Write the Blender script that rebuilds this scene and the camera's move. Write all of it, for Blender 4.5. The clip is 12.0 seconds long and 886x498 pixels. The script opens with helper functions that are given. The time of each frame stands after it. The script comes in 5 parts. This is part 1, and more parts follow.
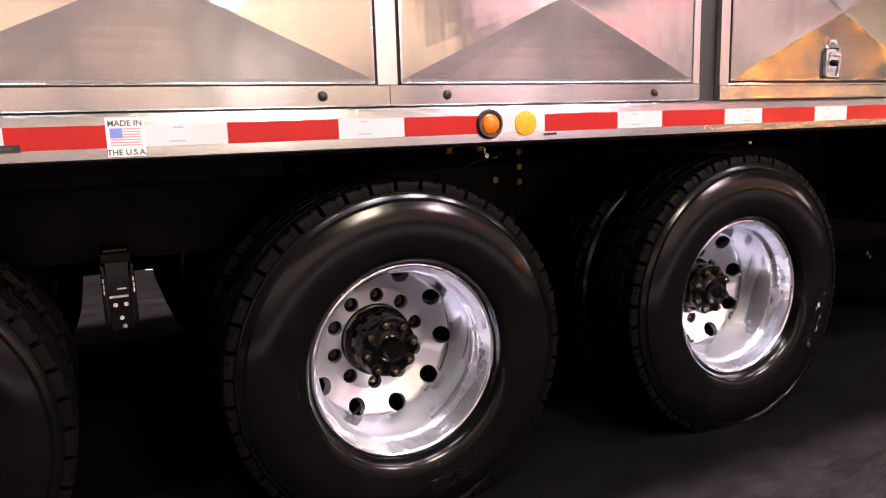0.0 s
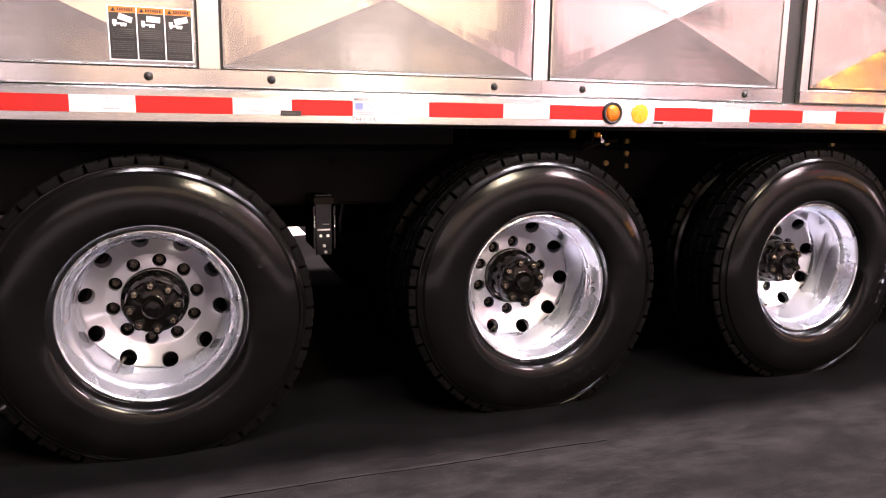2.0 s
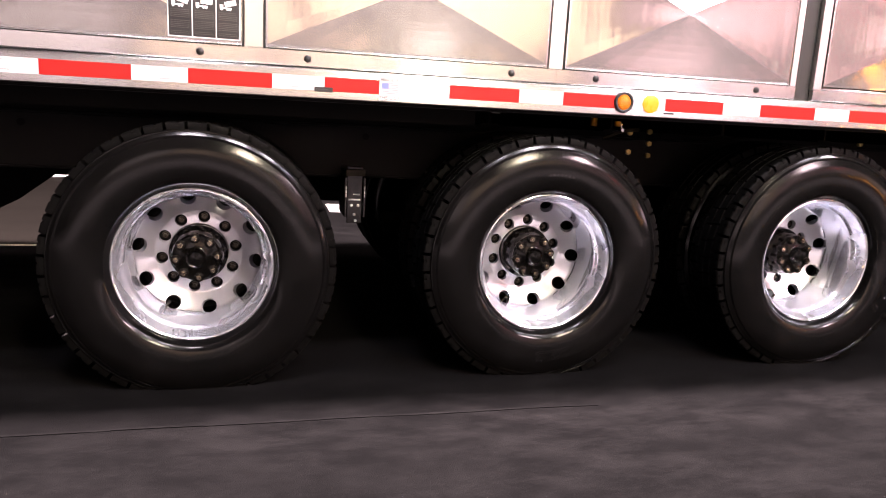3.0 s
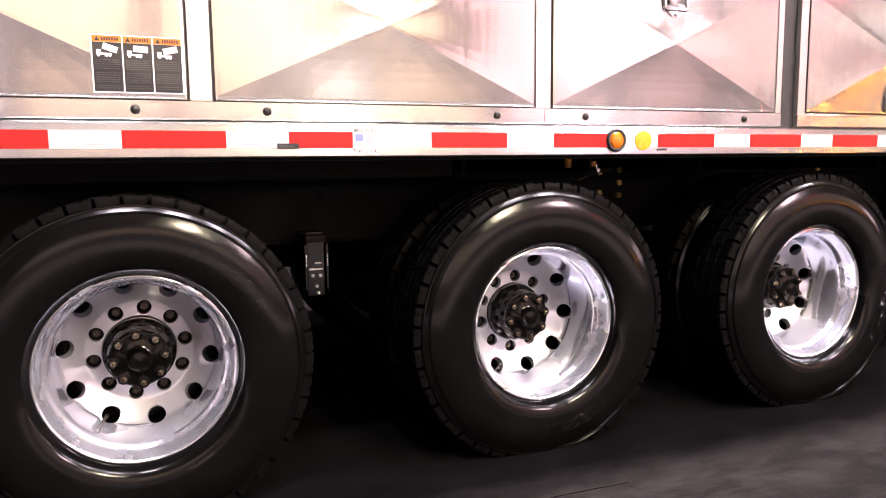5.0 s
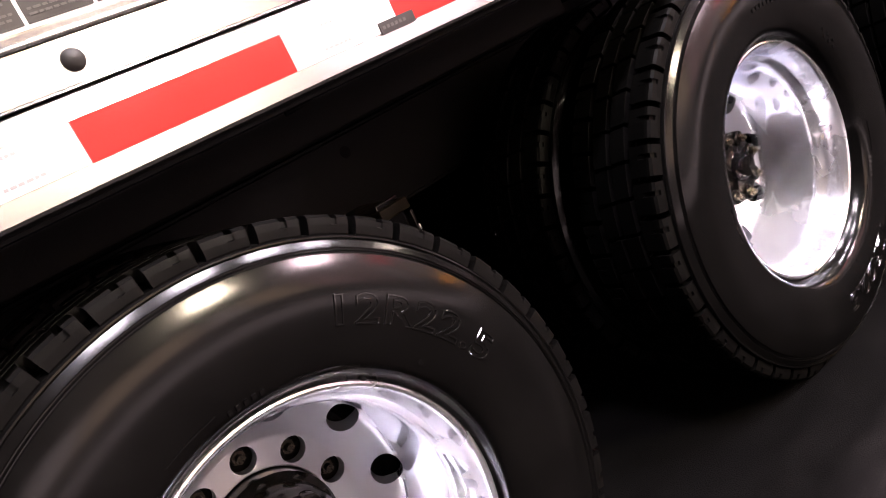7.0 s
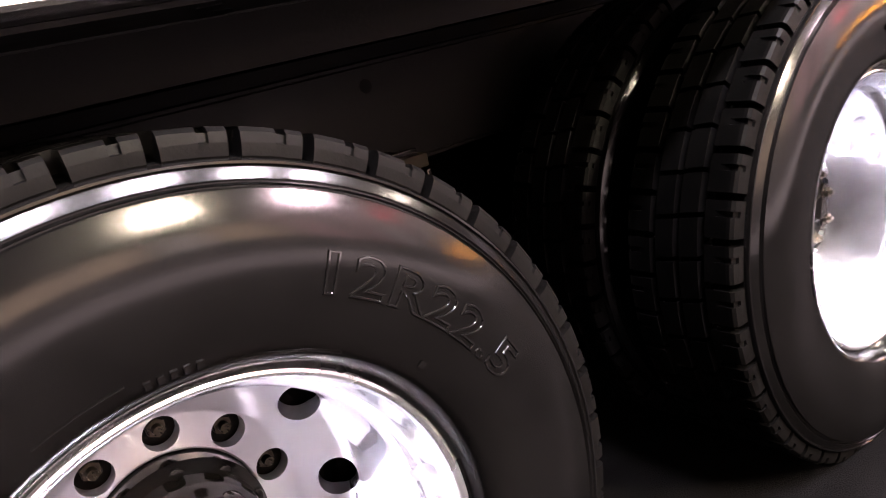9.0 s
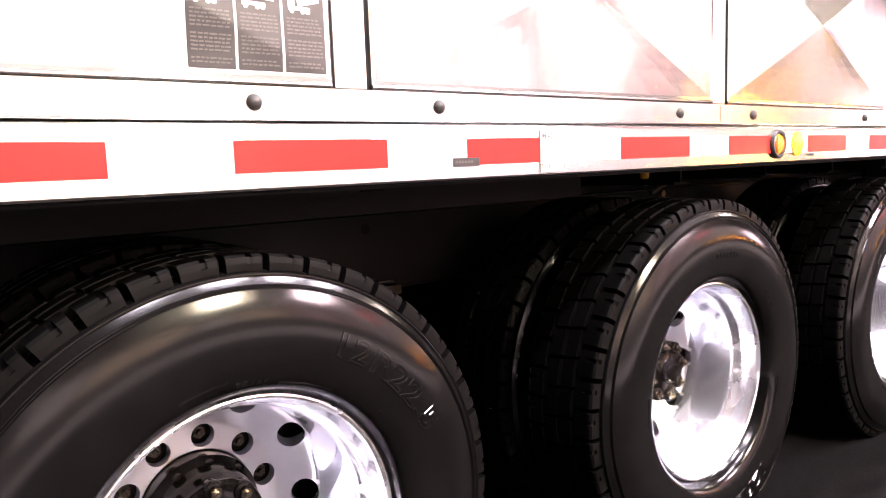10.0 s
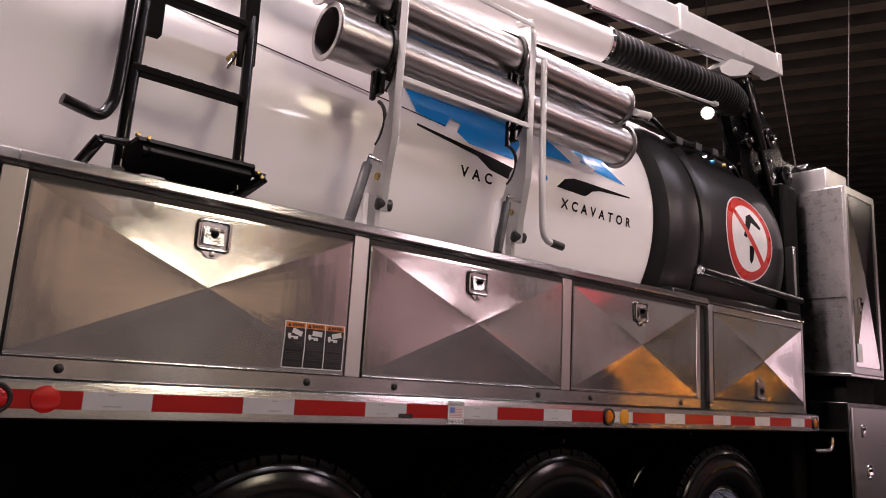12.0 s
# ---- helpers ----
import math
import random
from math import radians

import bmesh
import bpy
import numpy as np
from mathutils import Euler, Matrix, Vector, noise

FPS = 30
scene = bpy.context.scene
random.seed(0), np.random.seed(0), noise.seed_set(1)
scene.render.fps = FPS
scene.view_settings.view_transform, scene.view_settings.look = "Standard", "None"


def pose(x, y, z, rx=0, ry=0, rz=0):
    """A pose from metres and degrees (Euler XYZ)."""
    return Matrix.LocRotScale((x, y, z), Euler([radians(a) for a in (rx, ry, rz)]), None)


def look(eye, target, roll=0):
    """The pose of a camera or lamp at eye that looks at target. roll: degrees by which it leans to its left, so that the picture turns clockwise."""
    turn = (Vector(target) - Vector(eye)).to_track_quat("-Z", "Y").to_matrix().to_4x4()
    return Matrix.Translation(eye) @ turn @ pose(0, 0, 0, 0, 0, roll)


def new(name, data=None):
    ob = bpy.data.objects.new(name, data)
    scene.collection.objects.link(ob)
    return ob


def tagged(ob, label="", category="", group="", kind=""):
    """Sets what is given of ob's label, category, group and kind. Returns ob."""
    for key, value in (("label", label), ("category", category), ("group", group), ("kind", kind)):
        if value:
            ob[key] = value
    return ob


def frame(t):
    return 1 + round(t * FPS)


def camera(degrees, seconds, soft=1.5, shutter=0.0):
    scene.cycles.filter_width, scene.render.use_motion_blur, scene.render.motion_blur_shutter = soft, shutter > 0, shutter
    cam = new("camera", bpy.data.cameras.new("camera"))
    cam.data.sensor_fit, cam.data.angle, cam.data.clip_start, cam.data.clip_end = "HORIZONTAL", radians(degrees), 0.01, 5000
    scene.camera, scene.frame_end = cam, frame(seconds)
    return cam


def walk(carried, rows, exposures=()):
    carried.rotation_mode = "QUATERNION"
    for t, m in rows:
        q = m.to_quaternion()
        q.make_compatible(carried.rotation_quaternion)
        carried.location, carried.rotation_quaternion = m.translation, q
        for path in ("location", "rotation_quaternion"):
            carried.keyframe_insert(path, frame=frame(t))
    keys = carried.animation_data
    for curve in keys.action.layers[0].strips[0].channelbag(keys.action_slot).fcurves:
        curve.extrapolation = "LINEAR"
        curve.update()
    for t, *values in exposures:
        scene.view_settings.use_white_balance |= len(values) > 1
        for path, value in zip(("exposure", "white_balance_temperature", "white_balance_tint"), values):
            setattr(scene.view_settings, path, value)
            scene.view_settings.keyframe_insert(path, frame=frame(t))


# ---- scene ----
cam = camera(63.3, 12.0, soft=1.0)
PATH = [
    (0, (-0.315, -1.865, 1.200), (0.541, -0.091, 0.858), -1.8),
    (0.5, (-0.373, -2.106, 1.169), (0.442, -0.299, 0.903), -1.7),
    (1, (-0.495, -2.286, 1.163), (0.161, -0.420, 0.863), -1.4),
    (1.5, (-0.699, -2.379, 1.154), (-0.057, -0.510, 0.848), -0.7),
    (2, (-0.799, -2.481, 1.142), (-0.155, -0.618, 0.802), 0.7),
    (2.5, (-0.752, -2.672, 1.158), (-0.235, -0.778, 0.777), 2.9),
    (2.7, (-0.720, -2.774, 1.136), (-0.225, -0.873, 0.762), 3.2),
    (4.3, (-0.759, -2.706, 1.089), (-0.147, -0.838, 0.722), 1.0),
    (4.5, (-0.785, -2.609, 1.126), (-0.121, -0.756, 0.770), 1.0),
    (5, (-0.894, -2.304, 1.119), (-0.150, -0.464, 0.880), -0.6),
    (5.5, (-1.007, -1.897, 1.166), (-0.400, 0.003, 1.026), -2.0),
    (6, (-1.164, -1.530, 1.162), (-0.595, 0.379, 0.987), -3.2),
    (6.5, (-1.224, -1.236, 1.198), (-0.457, 0.568, 0.799), -15.2),
    (7, (-1.157, -0.904, 1.116), (-0.125, 0.736, 0.622), -26.1),
    (7.5, (-1.035, -0.587, 1.021), (0.048, 0.997, 0.459), -30.5),
    (7.7, (-1.006, -0.539, 1.004), (0.057, 1.041, 0.395), -31.2),
    (9.3, (-1.118, -0.708, 1.095), (-0.034, 0.885, 0.559), -8.3),
    (9.5, (-1.205, -0.823, 1.123), (-0.081, 0.772, 0.680), -6.5),
    (10, (-1.414, -1.105, 1.172), (-0.192, 0.461, 0.938), -2.1),
    (10.5, (-1.600, -1.416, 1.247), (-0.452, 0.222, 1.284), 0.4),
    (11, (-1.819, -1.675, 1.286), (-0.659, -0.053, 1.445), 2.9),
    (11.5, (-2.044, -1.963, 1.308), (-0.800, -0.420, 1.572), 3.8),
    (12, (-2.173, -2.297, 1.286), (-0.951, -0.760, 1.667), 3.2),
]
walk(cam, [(t, look(eye, target, roll)) for t, eye, target, roll in PATH],
     exposures=[(0.0, 1.12), (0.5, 1.4), (1.0, 1.5), (1.5, 1.55), (2.7, 1.75), (5.0, 1.75), (5.5, 1.42), (6.0, 1.02), (6.5, 1.5), (7.0, 2.05), (7.7, 2.8), (9.3, 3.0), (9.5, 3.0), (10.0, 2.75), (10.5, 1.8), (11.0, 0.25), (11.5, -0.75), (12.0, -1.02)])

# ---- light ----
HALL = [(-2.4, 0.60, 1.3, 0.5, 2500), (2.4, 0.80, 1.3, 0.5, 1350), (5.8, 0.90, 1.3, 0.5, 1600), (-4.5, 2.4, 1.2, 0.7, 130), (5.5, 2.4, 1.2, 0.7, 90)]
TRUSS = [(1.95, 340, (1.0, 0.83, 0.62)), (7.0, 300, (1.0, 0.74, 0.80))]
TINT = (1.0, 0.79, 0.81)
world = bpy.data.worlds.new("hall_air")
world.use_nodes = True
world.node_tree.nodes["Background"].inputs[0].default_value = (0.05, 0.045, 0.045, 1)
world.node_tree.nodes["Background"].inputs[1].default_value = 0.6
scene.world = world


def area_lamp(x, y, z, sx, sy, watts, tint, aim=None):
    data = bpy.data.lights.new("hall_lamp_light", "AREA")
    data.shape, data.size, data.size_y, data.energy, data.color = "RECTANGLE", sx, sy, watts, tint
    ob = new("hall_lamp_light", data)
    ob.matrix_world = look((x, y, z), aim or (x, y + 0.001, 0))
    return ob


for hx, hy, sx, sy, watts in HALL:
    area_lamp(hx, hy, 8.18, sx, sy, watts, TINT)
# row of cool hall floodlights over the edge of the aisle
AISLE = [(-1.6, -3.8), (1.7, -3.8), (5.0, -3.8), (8.3, -3.8)]
for hx, hy in AISLE:
    area_lamp(hx, hy, 8.58, 1.4, 0.7, 205, (1.0, 0.89, 0.99))
# floodlights on the truss of the stand across the aisle
for hx, watts, tint in TRUSS:
    area_lamp(hx, -8.0, 6.4, 1.3, 1.3, watts, tint, (0.6, 0.0, 1.2))
# unseen lamps added far down the hall as front fill for tank and rail
FAR_FILL = [(-1.0, -24.0), (4.5, -24.0), (10.0, -24.0), (15.5, -24.0)]
for hx, hy in FAR_FILL:
    area_lamp(hx, hy, 9.4, 1.2, 0.6, 320, TINT, (0.0, 0.0, 2.0))
# wash lamps added to light the unseen panels that the doors mirror
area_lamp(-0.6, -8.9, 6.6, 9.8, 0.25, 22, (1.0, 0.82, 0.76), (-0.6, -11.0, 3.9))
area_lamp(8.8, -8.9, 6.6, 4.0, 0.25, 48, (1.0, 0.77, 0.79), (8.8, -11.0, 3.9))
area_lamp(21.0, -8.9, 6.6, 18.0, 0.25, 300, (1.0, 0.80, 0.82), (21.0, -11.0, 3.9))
# a narrow spot added on the white panel, for a compact glare on the doors
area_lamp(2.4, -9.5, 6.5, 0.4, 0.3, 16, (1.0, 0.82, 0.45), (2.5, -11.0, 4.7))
# point lamps without fixtures, added as fill for the ceiling deck
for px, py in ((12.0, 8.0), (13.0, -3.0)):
    data = bpy.data.lights.new("ceiling_fill_light", "POINT")
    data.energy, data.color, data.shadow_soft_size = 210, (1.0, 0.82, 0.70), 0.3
    new("ceiling_fill_light", data).location = (px, py, 6.4)


# ---- materials ----
def node_material(name):
    m = bpy.data.materials.new(name)
    m.use_nodes = True
    nt = m.node_tree
    return m, nt, nt.nodes["Principled BSDF"]


def add_noise(nt, scale, stretch=(1, 1, 1), detail=4.0, rough=0.55):
    tc = nt.nodes.new("ShaderNodeTexCoord")
    mp = nt.nodes.new("ShaderNodeMapping")
    mp.inputs["Scale"].default_value = stretch
    nz = nt.nodes.new("ShaderNodeTexNoise")
    nz.inputs["Scale"].default_value, nz.inputs["Detail"].default_value = scale, detail
    nz.inputs["Roughness"].default_value = rough
    nt.links.new(tc.outputs["Object"], mp.inputs["Vector"])
    nt.links.new(mp.outputs["Vector"], nz.inputs["Vector"])
    return nz.outputs["Fac"]


def ramp(nt, fac, lo, hi, a, b):
    mr = nt.nodes.new("ShaderNodeMapRange")
    for k, v in zip((1, 2, 3, 4), (lo, hi, a, b)):
        mr.inputs[k].default_value = v
    nt.links.new(fac, mr.inputs[0])
    return mr.outputs[0]


def blend(nt, fac, ca, cb):
    mx = nt.nodes.new("ShaderNodeMix")
    mx.data_type = "RGBA"
    mx.inputs["A"].default_value, mx.inputs["B"].default_value = (*ca, 1), (*cb, 1)
    nt.links.new(fac, mx.inputs["Factor"])
    return mx.outputs["Result"]


def relief(nt, bsdf, fac, strength, distance):
    bp = nt.nodes.new("ShaderNodeBump")
    bp.inputs["Strength"].default_value, bp.inputs["Distance"].default_value = strength, distance
    nt.links.new(fac, bp.inputs["Height"])
    nt.links.new(bp.outputs[0], bsdf.inputs["Normal"])


def surface(name, ca, cb, rough=(0.4, 0.6), metal=0.0, scale=6.0, fine=90.0, bump=0.15, depth=0.002, stretch=(1, 1, 1), coat=0.0, spec=0.5):
    """A surface whose colour drifts from ca to cb, with gloss that varies and fine relief."""
    m, nt, b = node_material(name)
    big, small = add_noise(nt, scale, stretch), add_noise(nt, fine, stretch)
    nt.links.new(blend(nt, ramp(nt, big, 0.3, 0.7, 0, 1), ca, cb), b.inputs["Base Color"])
    nt.links.new(ramp(nt, big, 0.3, 0.7, *rough), b.inputs["Roughness"])
    relief(nt, b, small, bump, depth)
    b.inputs["Metallic"].default_value = metal
    b.inputs["Coat Weight"].default_value, b.inputs["Coat Roughness"].default_value = coat, 0.09
    b.inputs["Specular IOR Level"].default_value = spec
    return m


def brushed(name, base, rough, stretch, aniso=0.55, tangent=(1, 0, 0), bump=0.025, wave=0.0):
    """Brushed sheet metal: fine grain along one axis, smears and light stains."""
    m, nt, b = node_material(name)
    grain, cloud, spots = add_noise(nt, 1.0, stretch, 3.0), add_noise(nt, 2.3), add_noise(nt, 16.0)
    dark = tuple(c * 0.93 for c in base)
    nt.links.new(blend(nt, ramp(nt, cloud, 0.3, 0.7, 0, 1), dark, base), b.inputs["Base Color"])
    ad = nt.nodes.new("ShaderNodeMath")
    nt.links.new(ramp(nt, grain, 0.25, 0.75, rough * 0.92, rough * 1.1), ad.inputs[0])
    nt.links.new(ramp(nt, spots, 0.35, 0.75, -0.012, 0.02), ad.inputs[1])
    nt.links.new(ad.outputs[0], b.inputs["Roughness"])
    relief(nt, b, grain, bump, 0.0006)
    if wave:
        # slow waves of thin sheet
        bw = nt.nodes.new("ShaderNodeBump")
        bw.inputs["Strength"].default_value, bw.inputs["Distance"].default_value = 1.0, wave
        nt.links.new(add_noise(nt, 3.0, (1.0, 1.0, 0.6), 1.0), bw.inputs["Height"])
        # narrow upright ripples left by the brushing
        rp = nt.nodes.new("ShaderNodeBump")
        rp.inputs["Strength"].default_value, rp.inputs["Distance"].default_value = 1.0, wave * 0.16
        nt.links.new(add_noise(nt, 1.0, (13.0, 13.0, 0.9), 2.0), rp.inputs["Height"])
        nt.links.new(rp.outputs[0], bw.inputs["Normal"])
        nt.links.new(bw.outputs[0], b.inputs["Normal"].links[0].from_node.inputs["Normal"])
    b.inputs["Metallic"].default_value, b.inputs["Anisotropic"].default_value = 1.0, aniso
    tg = nt.nodes.new("ShaderNodeCombineXYZ")
    for i in range(3):
        tg.inputs[i].default_value = tangent[i]
    nt.links.new(tg.outputs[0], b.inputs["Tangent"])
    return m


def turned(name, base, rough, aniso, mirror, share, metal):
    """Aluminium polished on a lathe: fine rings round the axle spread its gloss across them."""
    m, nt, b = node_material(name)
    cloud, fine = add_noise(nt, 5.0), add_noise(nt, 1.0, (60, 500, 60), 2.0)
    dark = tuple(c * 0.93 for c in base)
    nt.links.new(blend(nt, ramp(nt, cloud, 0.3, 0.7, 0, 1), dark, base), b.inputs["Base Color"])
    nt.links.new(ramp(nt, cloud, 0.3, 0.7, rough * 0.85, rough * 1.15), b.inputs["Roughness"])
    relief(nt, b, fine, 0.02, 0.0005)
    b.inputs["Metallic"].default_value = metal
    b.inputs["Anisotropic"].default_value, b.inputs["Anisotropic Rotation"].default_value = aniso, 0.25
    tg = nt.nodes.new("ShaderNodeTangent")
    tg.direction_type, tg.axis = "RADIAL", "Y"
    nt.links.new(tg.outputs[0], b.inputs["Tangent"])
    # the buffed crests of the rings mirror sharply
    c = nt.nodes.new("ShaderNodeBsdfPrincipled")
    c.inputs["Base Color"].default_value, c.inputs["Metallic"].default_value = (*base, 1), 1.0
    c.inputs["Roughness"].default_value = mirror
    mx = nt.nodes.new("ShaderNodeMixShader")
    mx.inputs[0].default_value = share
    nt.links.new(b.outputs[0], mx.inputs[1])
    nt.links.new(c.outputs[0], mx.inputs[2])
    nt.links.new(mx.outputs[0], nt.nodes["Material Output"].inputs["Surface"])
    return m


def carpet():
    """Black short-pile carpet, trodden grey in patches and faint streaks."""
    m, nt, b = node_material("black_carpet")
    wide, patch, pile = add_noise(nt, 0.8, (0.5, 1.6, 1)), add_noise(nt, 4.5, (0.7, 1.5, 1), detail=10.0, rough=0.78), add_noise(nt, 260.0)
    lint = ramp(nt, add_noise(nt, 75.0, detail=2.0), 0.70, 0.76, 0.0, 0.6)
    mul = nt.nodes.new("ShaderNodeMath")
    mul.operation = "MULTIPLY"
    nt.links.new(ramp(nt, wide, 0.35, 0.65, 0.35, 1.0), mul.inputs[0])
    nt.links.new(ramp(nt, patch, 0.42, 0.68, 0.0, 1.0), mul.inputs[1])
    add = nt.nodes.new("ShaderNodeMath")
    nt.links.new(mul.outputs[0], add.inputs[0])
    nt.links.new(lint, add.inputs[1])
    nt.links.new(blend(nt, add.outputs[0], (0.0022, 0.0021, 0.0022), (0.0070, 0.0066, 0.0067)), b.inputs["Base Color"])
    b.inputs["Roughness"].default_value, b.inputs["Specular IOR Level"].default_value = 0.95, 0.02
    relief(nt, b, pile, 0.7, 0.005)
    return m


def glow(name, colour, strength):
    m, nt, b = node_material(name)
    b.inputs["Base Color"].default_value = (*colour, 1)
    b.inputs["Emission Color"].default_value, b.inputs["Emission Strength"].default_value = (*colour, 1), strength
    return m


ALU = (0.73, 0.715, 0.70)
M_DOOR = brushed("brushed_door_sheet", (0.61, 0.595, 0.577), 0.15, (0.8, 0.8, 900), aniso=0.88, tangent=(0, 0, 1), wave=0.0022)
M_FRAME = brushed("brushed_frame_sheet", ALU, 0.17, (0.8, 0.8, 900), aniso=0.9, tangent=(0, 0, 1))
M_POST = brushed("brushed_post_sheet", ALU, 0.30, (0.8, 0.8, 800), tangent=(0, 0, 1))
M_RAIL = brushed("mill_finish_rail", (0.54, 0.53, 0.525), 0.24, (0.8, 700, 700), aniso=0.8, tangent=(0, 0, 1))
M_SIDE = brushed("brushed_side_sheet", (0.70, 0.69, 0.68), 0.34, (0.8, 0.8, 800), tangent=(0, 0, 1))
# side sheet darkened in its base for the dim reflection on the cabinet
M_SHADESIDE = brushed("shaded_cabinet_sheet", (0.22, 0.215, 0.21), 0.18, (0.8, 0.8, 800), tangent=(0, 0, 1))
M_TALLSIDE = brushed("brushed_tall_side", (0.70, 0.685, 0.67), 0.28, (0.8, 0.8, 800), tangent=(0, 0, 1))
M_PIPE = brushed("stainless_pipe", (0.41, 0.395, 0.385), 0.30, (1.2, 160, 160), aniso=0.3, bump=0.04)
M_WHEEL = turned("polished_wheel_alloy", (0.90, 0.92, 1.0), 0.26, 0.82, 0.06, 0.45, 0.82)
M_DISC = turned("machined_wheel_alloy", (0.89, 0.91, 0.99), 0.36, 0.72, 0.10, 0.42, 0.78)
M_CHROME = surface("chrome_plate", (0.90, 0.90, 0.91), (0.84, 0.84, 0.86), (0.08, 0.17), 1.0, 30.0, 200.0, 0.02, 0.0005)
M_TYRE = surface("dressed_tyre_rubber", (0.0020, 0.0019, 0.0019), (0.0034, 0.0032, 0.0032), (0.13, 0.21), 0.0, 9.0, 240.0, 0.08, 0.0006, spec=0.24)
M_MARK = surface("glossy_raised_rubber", (0.0030, 0.0028, 0.0028), (0.0046, 0.0044, 0.0043), (0.06, 0.13), 0.0, 7.0, 240.0, 0.05, 0.0004, spec=0.6)
M_TREAD = surface("tread_rubber", (0.0018, 0.0017, 0.0017), (0.0038, 0.0036, 0.0035), (0.42, 0.6), 0.0, 14.0, 240.0, 0.25, 0.0010, spec=0.04)
# darker copy of the tread rubber: shade on the running faces
M_TREADSHADE = surface("shaded_tread_rubber", (0.0010, 0.0010, 0.0010), (0.0022, 0.0021, 0.0020), (0.5, 0.7), 0.0, 14.0, 240.0, 0.25, 0.0010, spec=0.015)
M_BLACK = surface("black_gloss_paint", (0.0045, 0.0045, 0.0050), (0.0070, 0.0066, 0.0066), (0.11, 0.22), 0.0, 5.0, 140.0, 0.08, 0.0010, spec=0.3)
M_CHASSIS = surface("chassis_black_paint", (0.0036, 0.0034, 0.0034), (0.0065, 0.0062, 0.0060), (0.50, 0.70), 0.0, 8.0, 120.0, 0.25, 0.0015, spec=0.05)
M_FRAMEPAINT = surface("frame_grey_paint", (0.0050, 0.0048, 0.0047), (0.0085, 0.0081, 0.0079), (0.45, 0.62), 0.0, 8.0, 120.0, 0.2, 0.0015, spec=0.10)
M_HUB = surface("hub_black_enamel", (0.0022, 0.0022, 0.0022), (0.0045, 0.0038, 0.0034), (0.06, 0.13), 0.0, 25.0, 160.0, 0.10, 0.0010, spec=0.2)
M_STUD = surface("dark_zinc_stud", (0.085, 0.075, 0.060), (0.045, 0.036, 0.028), (0.24, 0.4), 1.0, 60.0, 300.0, 0.2, 0.0006)
M_OLIVE = surface("olive_zinc_plate", (0.020, 0.016, 0.006), (0.012, 0.010, 0.004), (0.4, 0.6), 0.0, 30.0, 200.0, 0.1, 0.0006, spec=0.2)
M_HUBNUT = surface("zinc_nut", (0.42, 0.38, 0.31), (0.26, 0.22, 0.17), (0.16, 0.3), 1.0, 60.0, 300.0, 0.15, 0.0006)
M_TANK = surface("white_tank_paint", (0.88, 0.86, 0.855), (0.82, 0.805, 0.80), (0.30, 0.40), 0.0, 1.6, 45.0, 0.004, 0.0010, coat=0.5, spec=0.3)
M_TANK.node_tree.nodes["Principled BSDF"].inputs["Coat Roughness"].default_value = 0.085
M_TANK.node_tree.nodes["Principled BSDF"].inputs["Coat IOR"].default_value = 1.55
M_PLASTIC = surface("black_moulded_plastic", (0.0110, 0.0103, 0.0108), (0.0160, 0.0150, 0.0155), (0.28, 0.38), 0.0, 3.0, 330.0, 0.18, 0.0010, spec=0.30)
M_GREYPAINT = surface("light_grey_paint", (0.76, 0.75, 0.74), (0.69, 0.68, 0.67), (0.26, 0.42), 0.0, 5.0, 120.0, 0.06, 0.0010)
M_SPRING = surface("dark_grey_strut", (0.075, 0.075, 0.078), (0.05, 0.05, 0.052), (0.35, 0.5), 0.2, 20.0, 260.0, 0.15, 0.0008)
M_RUBBER = surface("black_rubber", (0.012, 0.012, 0.012), (0.022, 0.021, 0.020), (0.45, 0.62), 0.0, 20.0, 200.0, 0.15, 0.0010)
M_HOSE = surface("ribbed_hose_rubber", (0.0055, 0.0055, 0.0060), (0.0095, 0.0090, 0.0095), (0.34, 0.48), 0.0, 9.0, 150.0, 0.15, 0.0010, spec=0.3)
M_RED = surface("red_reflective_film", (0.40, 0.012, 0.010), (0.34, 0.010, 0.009), (0.30, 0.42), 0.0, 7.0, 300.0, 0.08, 0.0005, coat=0.25, spec=0.3)
M_WHITE = surface("white_reflective_film", (0.58, 0.57, 0.585), (0.52, 0.51, 0.525), (0.28, 0.40), 0.0, 7.0, 300.0, 0.08, 0.0005, coat=0.2)
M_AMBERFILM = surface("amber_reflector", (0.80, 0.36, 0.015), (0.72, 0.30, 0.012), (0.22, 0.34), 0.0, 30.0, 400.0, 0.2, 0.0008, coat=0.4)
M_AMBER = surface("amber_lens", (0.70, 0.19, 0.008), (0.55, 0.13, 0.006), (0.10, 0.2), 0.0, 60.0, 300.0, 0.2, 0.0008, coat=0.6)
M_REDLENS = surface("red_lens", (0.62, 0.012, 0.010), (0.50, 0.010, 0.010), (0.12, 0.25), 0.0, 30.0, 300.0, 0.2, 0.0008, coat=0.5)
M_BLUE = surface("blue_vinyl", (0.018, 0.32, 0.84), (0.016, 0.29, 0.78), (0.18, 0.3), 0.0, 4.0, 120.0, 0.03, 0.0006, coat=0.4)
M_INK = surface("black_vinyl", (0.0040, 0.0040, 0.0044), (0.0060, 0.0058, 0.0060), (0.34, 0.46), 0.0, 8.0, 160.0, 0.04, 0.0005, spec=0.04)
M_LABELWHITE = surface("label_white", (0.80, 0.79, 0.79), (0.72, 0.71, 0.71), (0.30, 0.42), 0.0, 12.0, 160.0, 0.04, 0.0005)
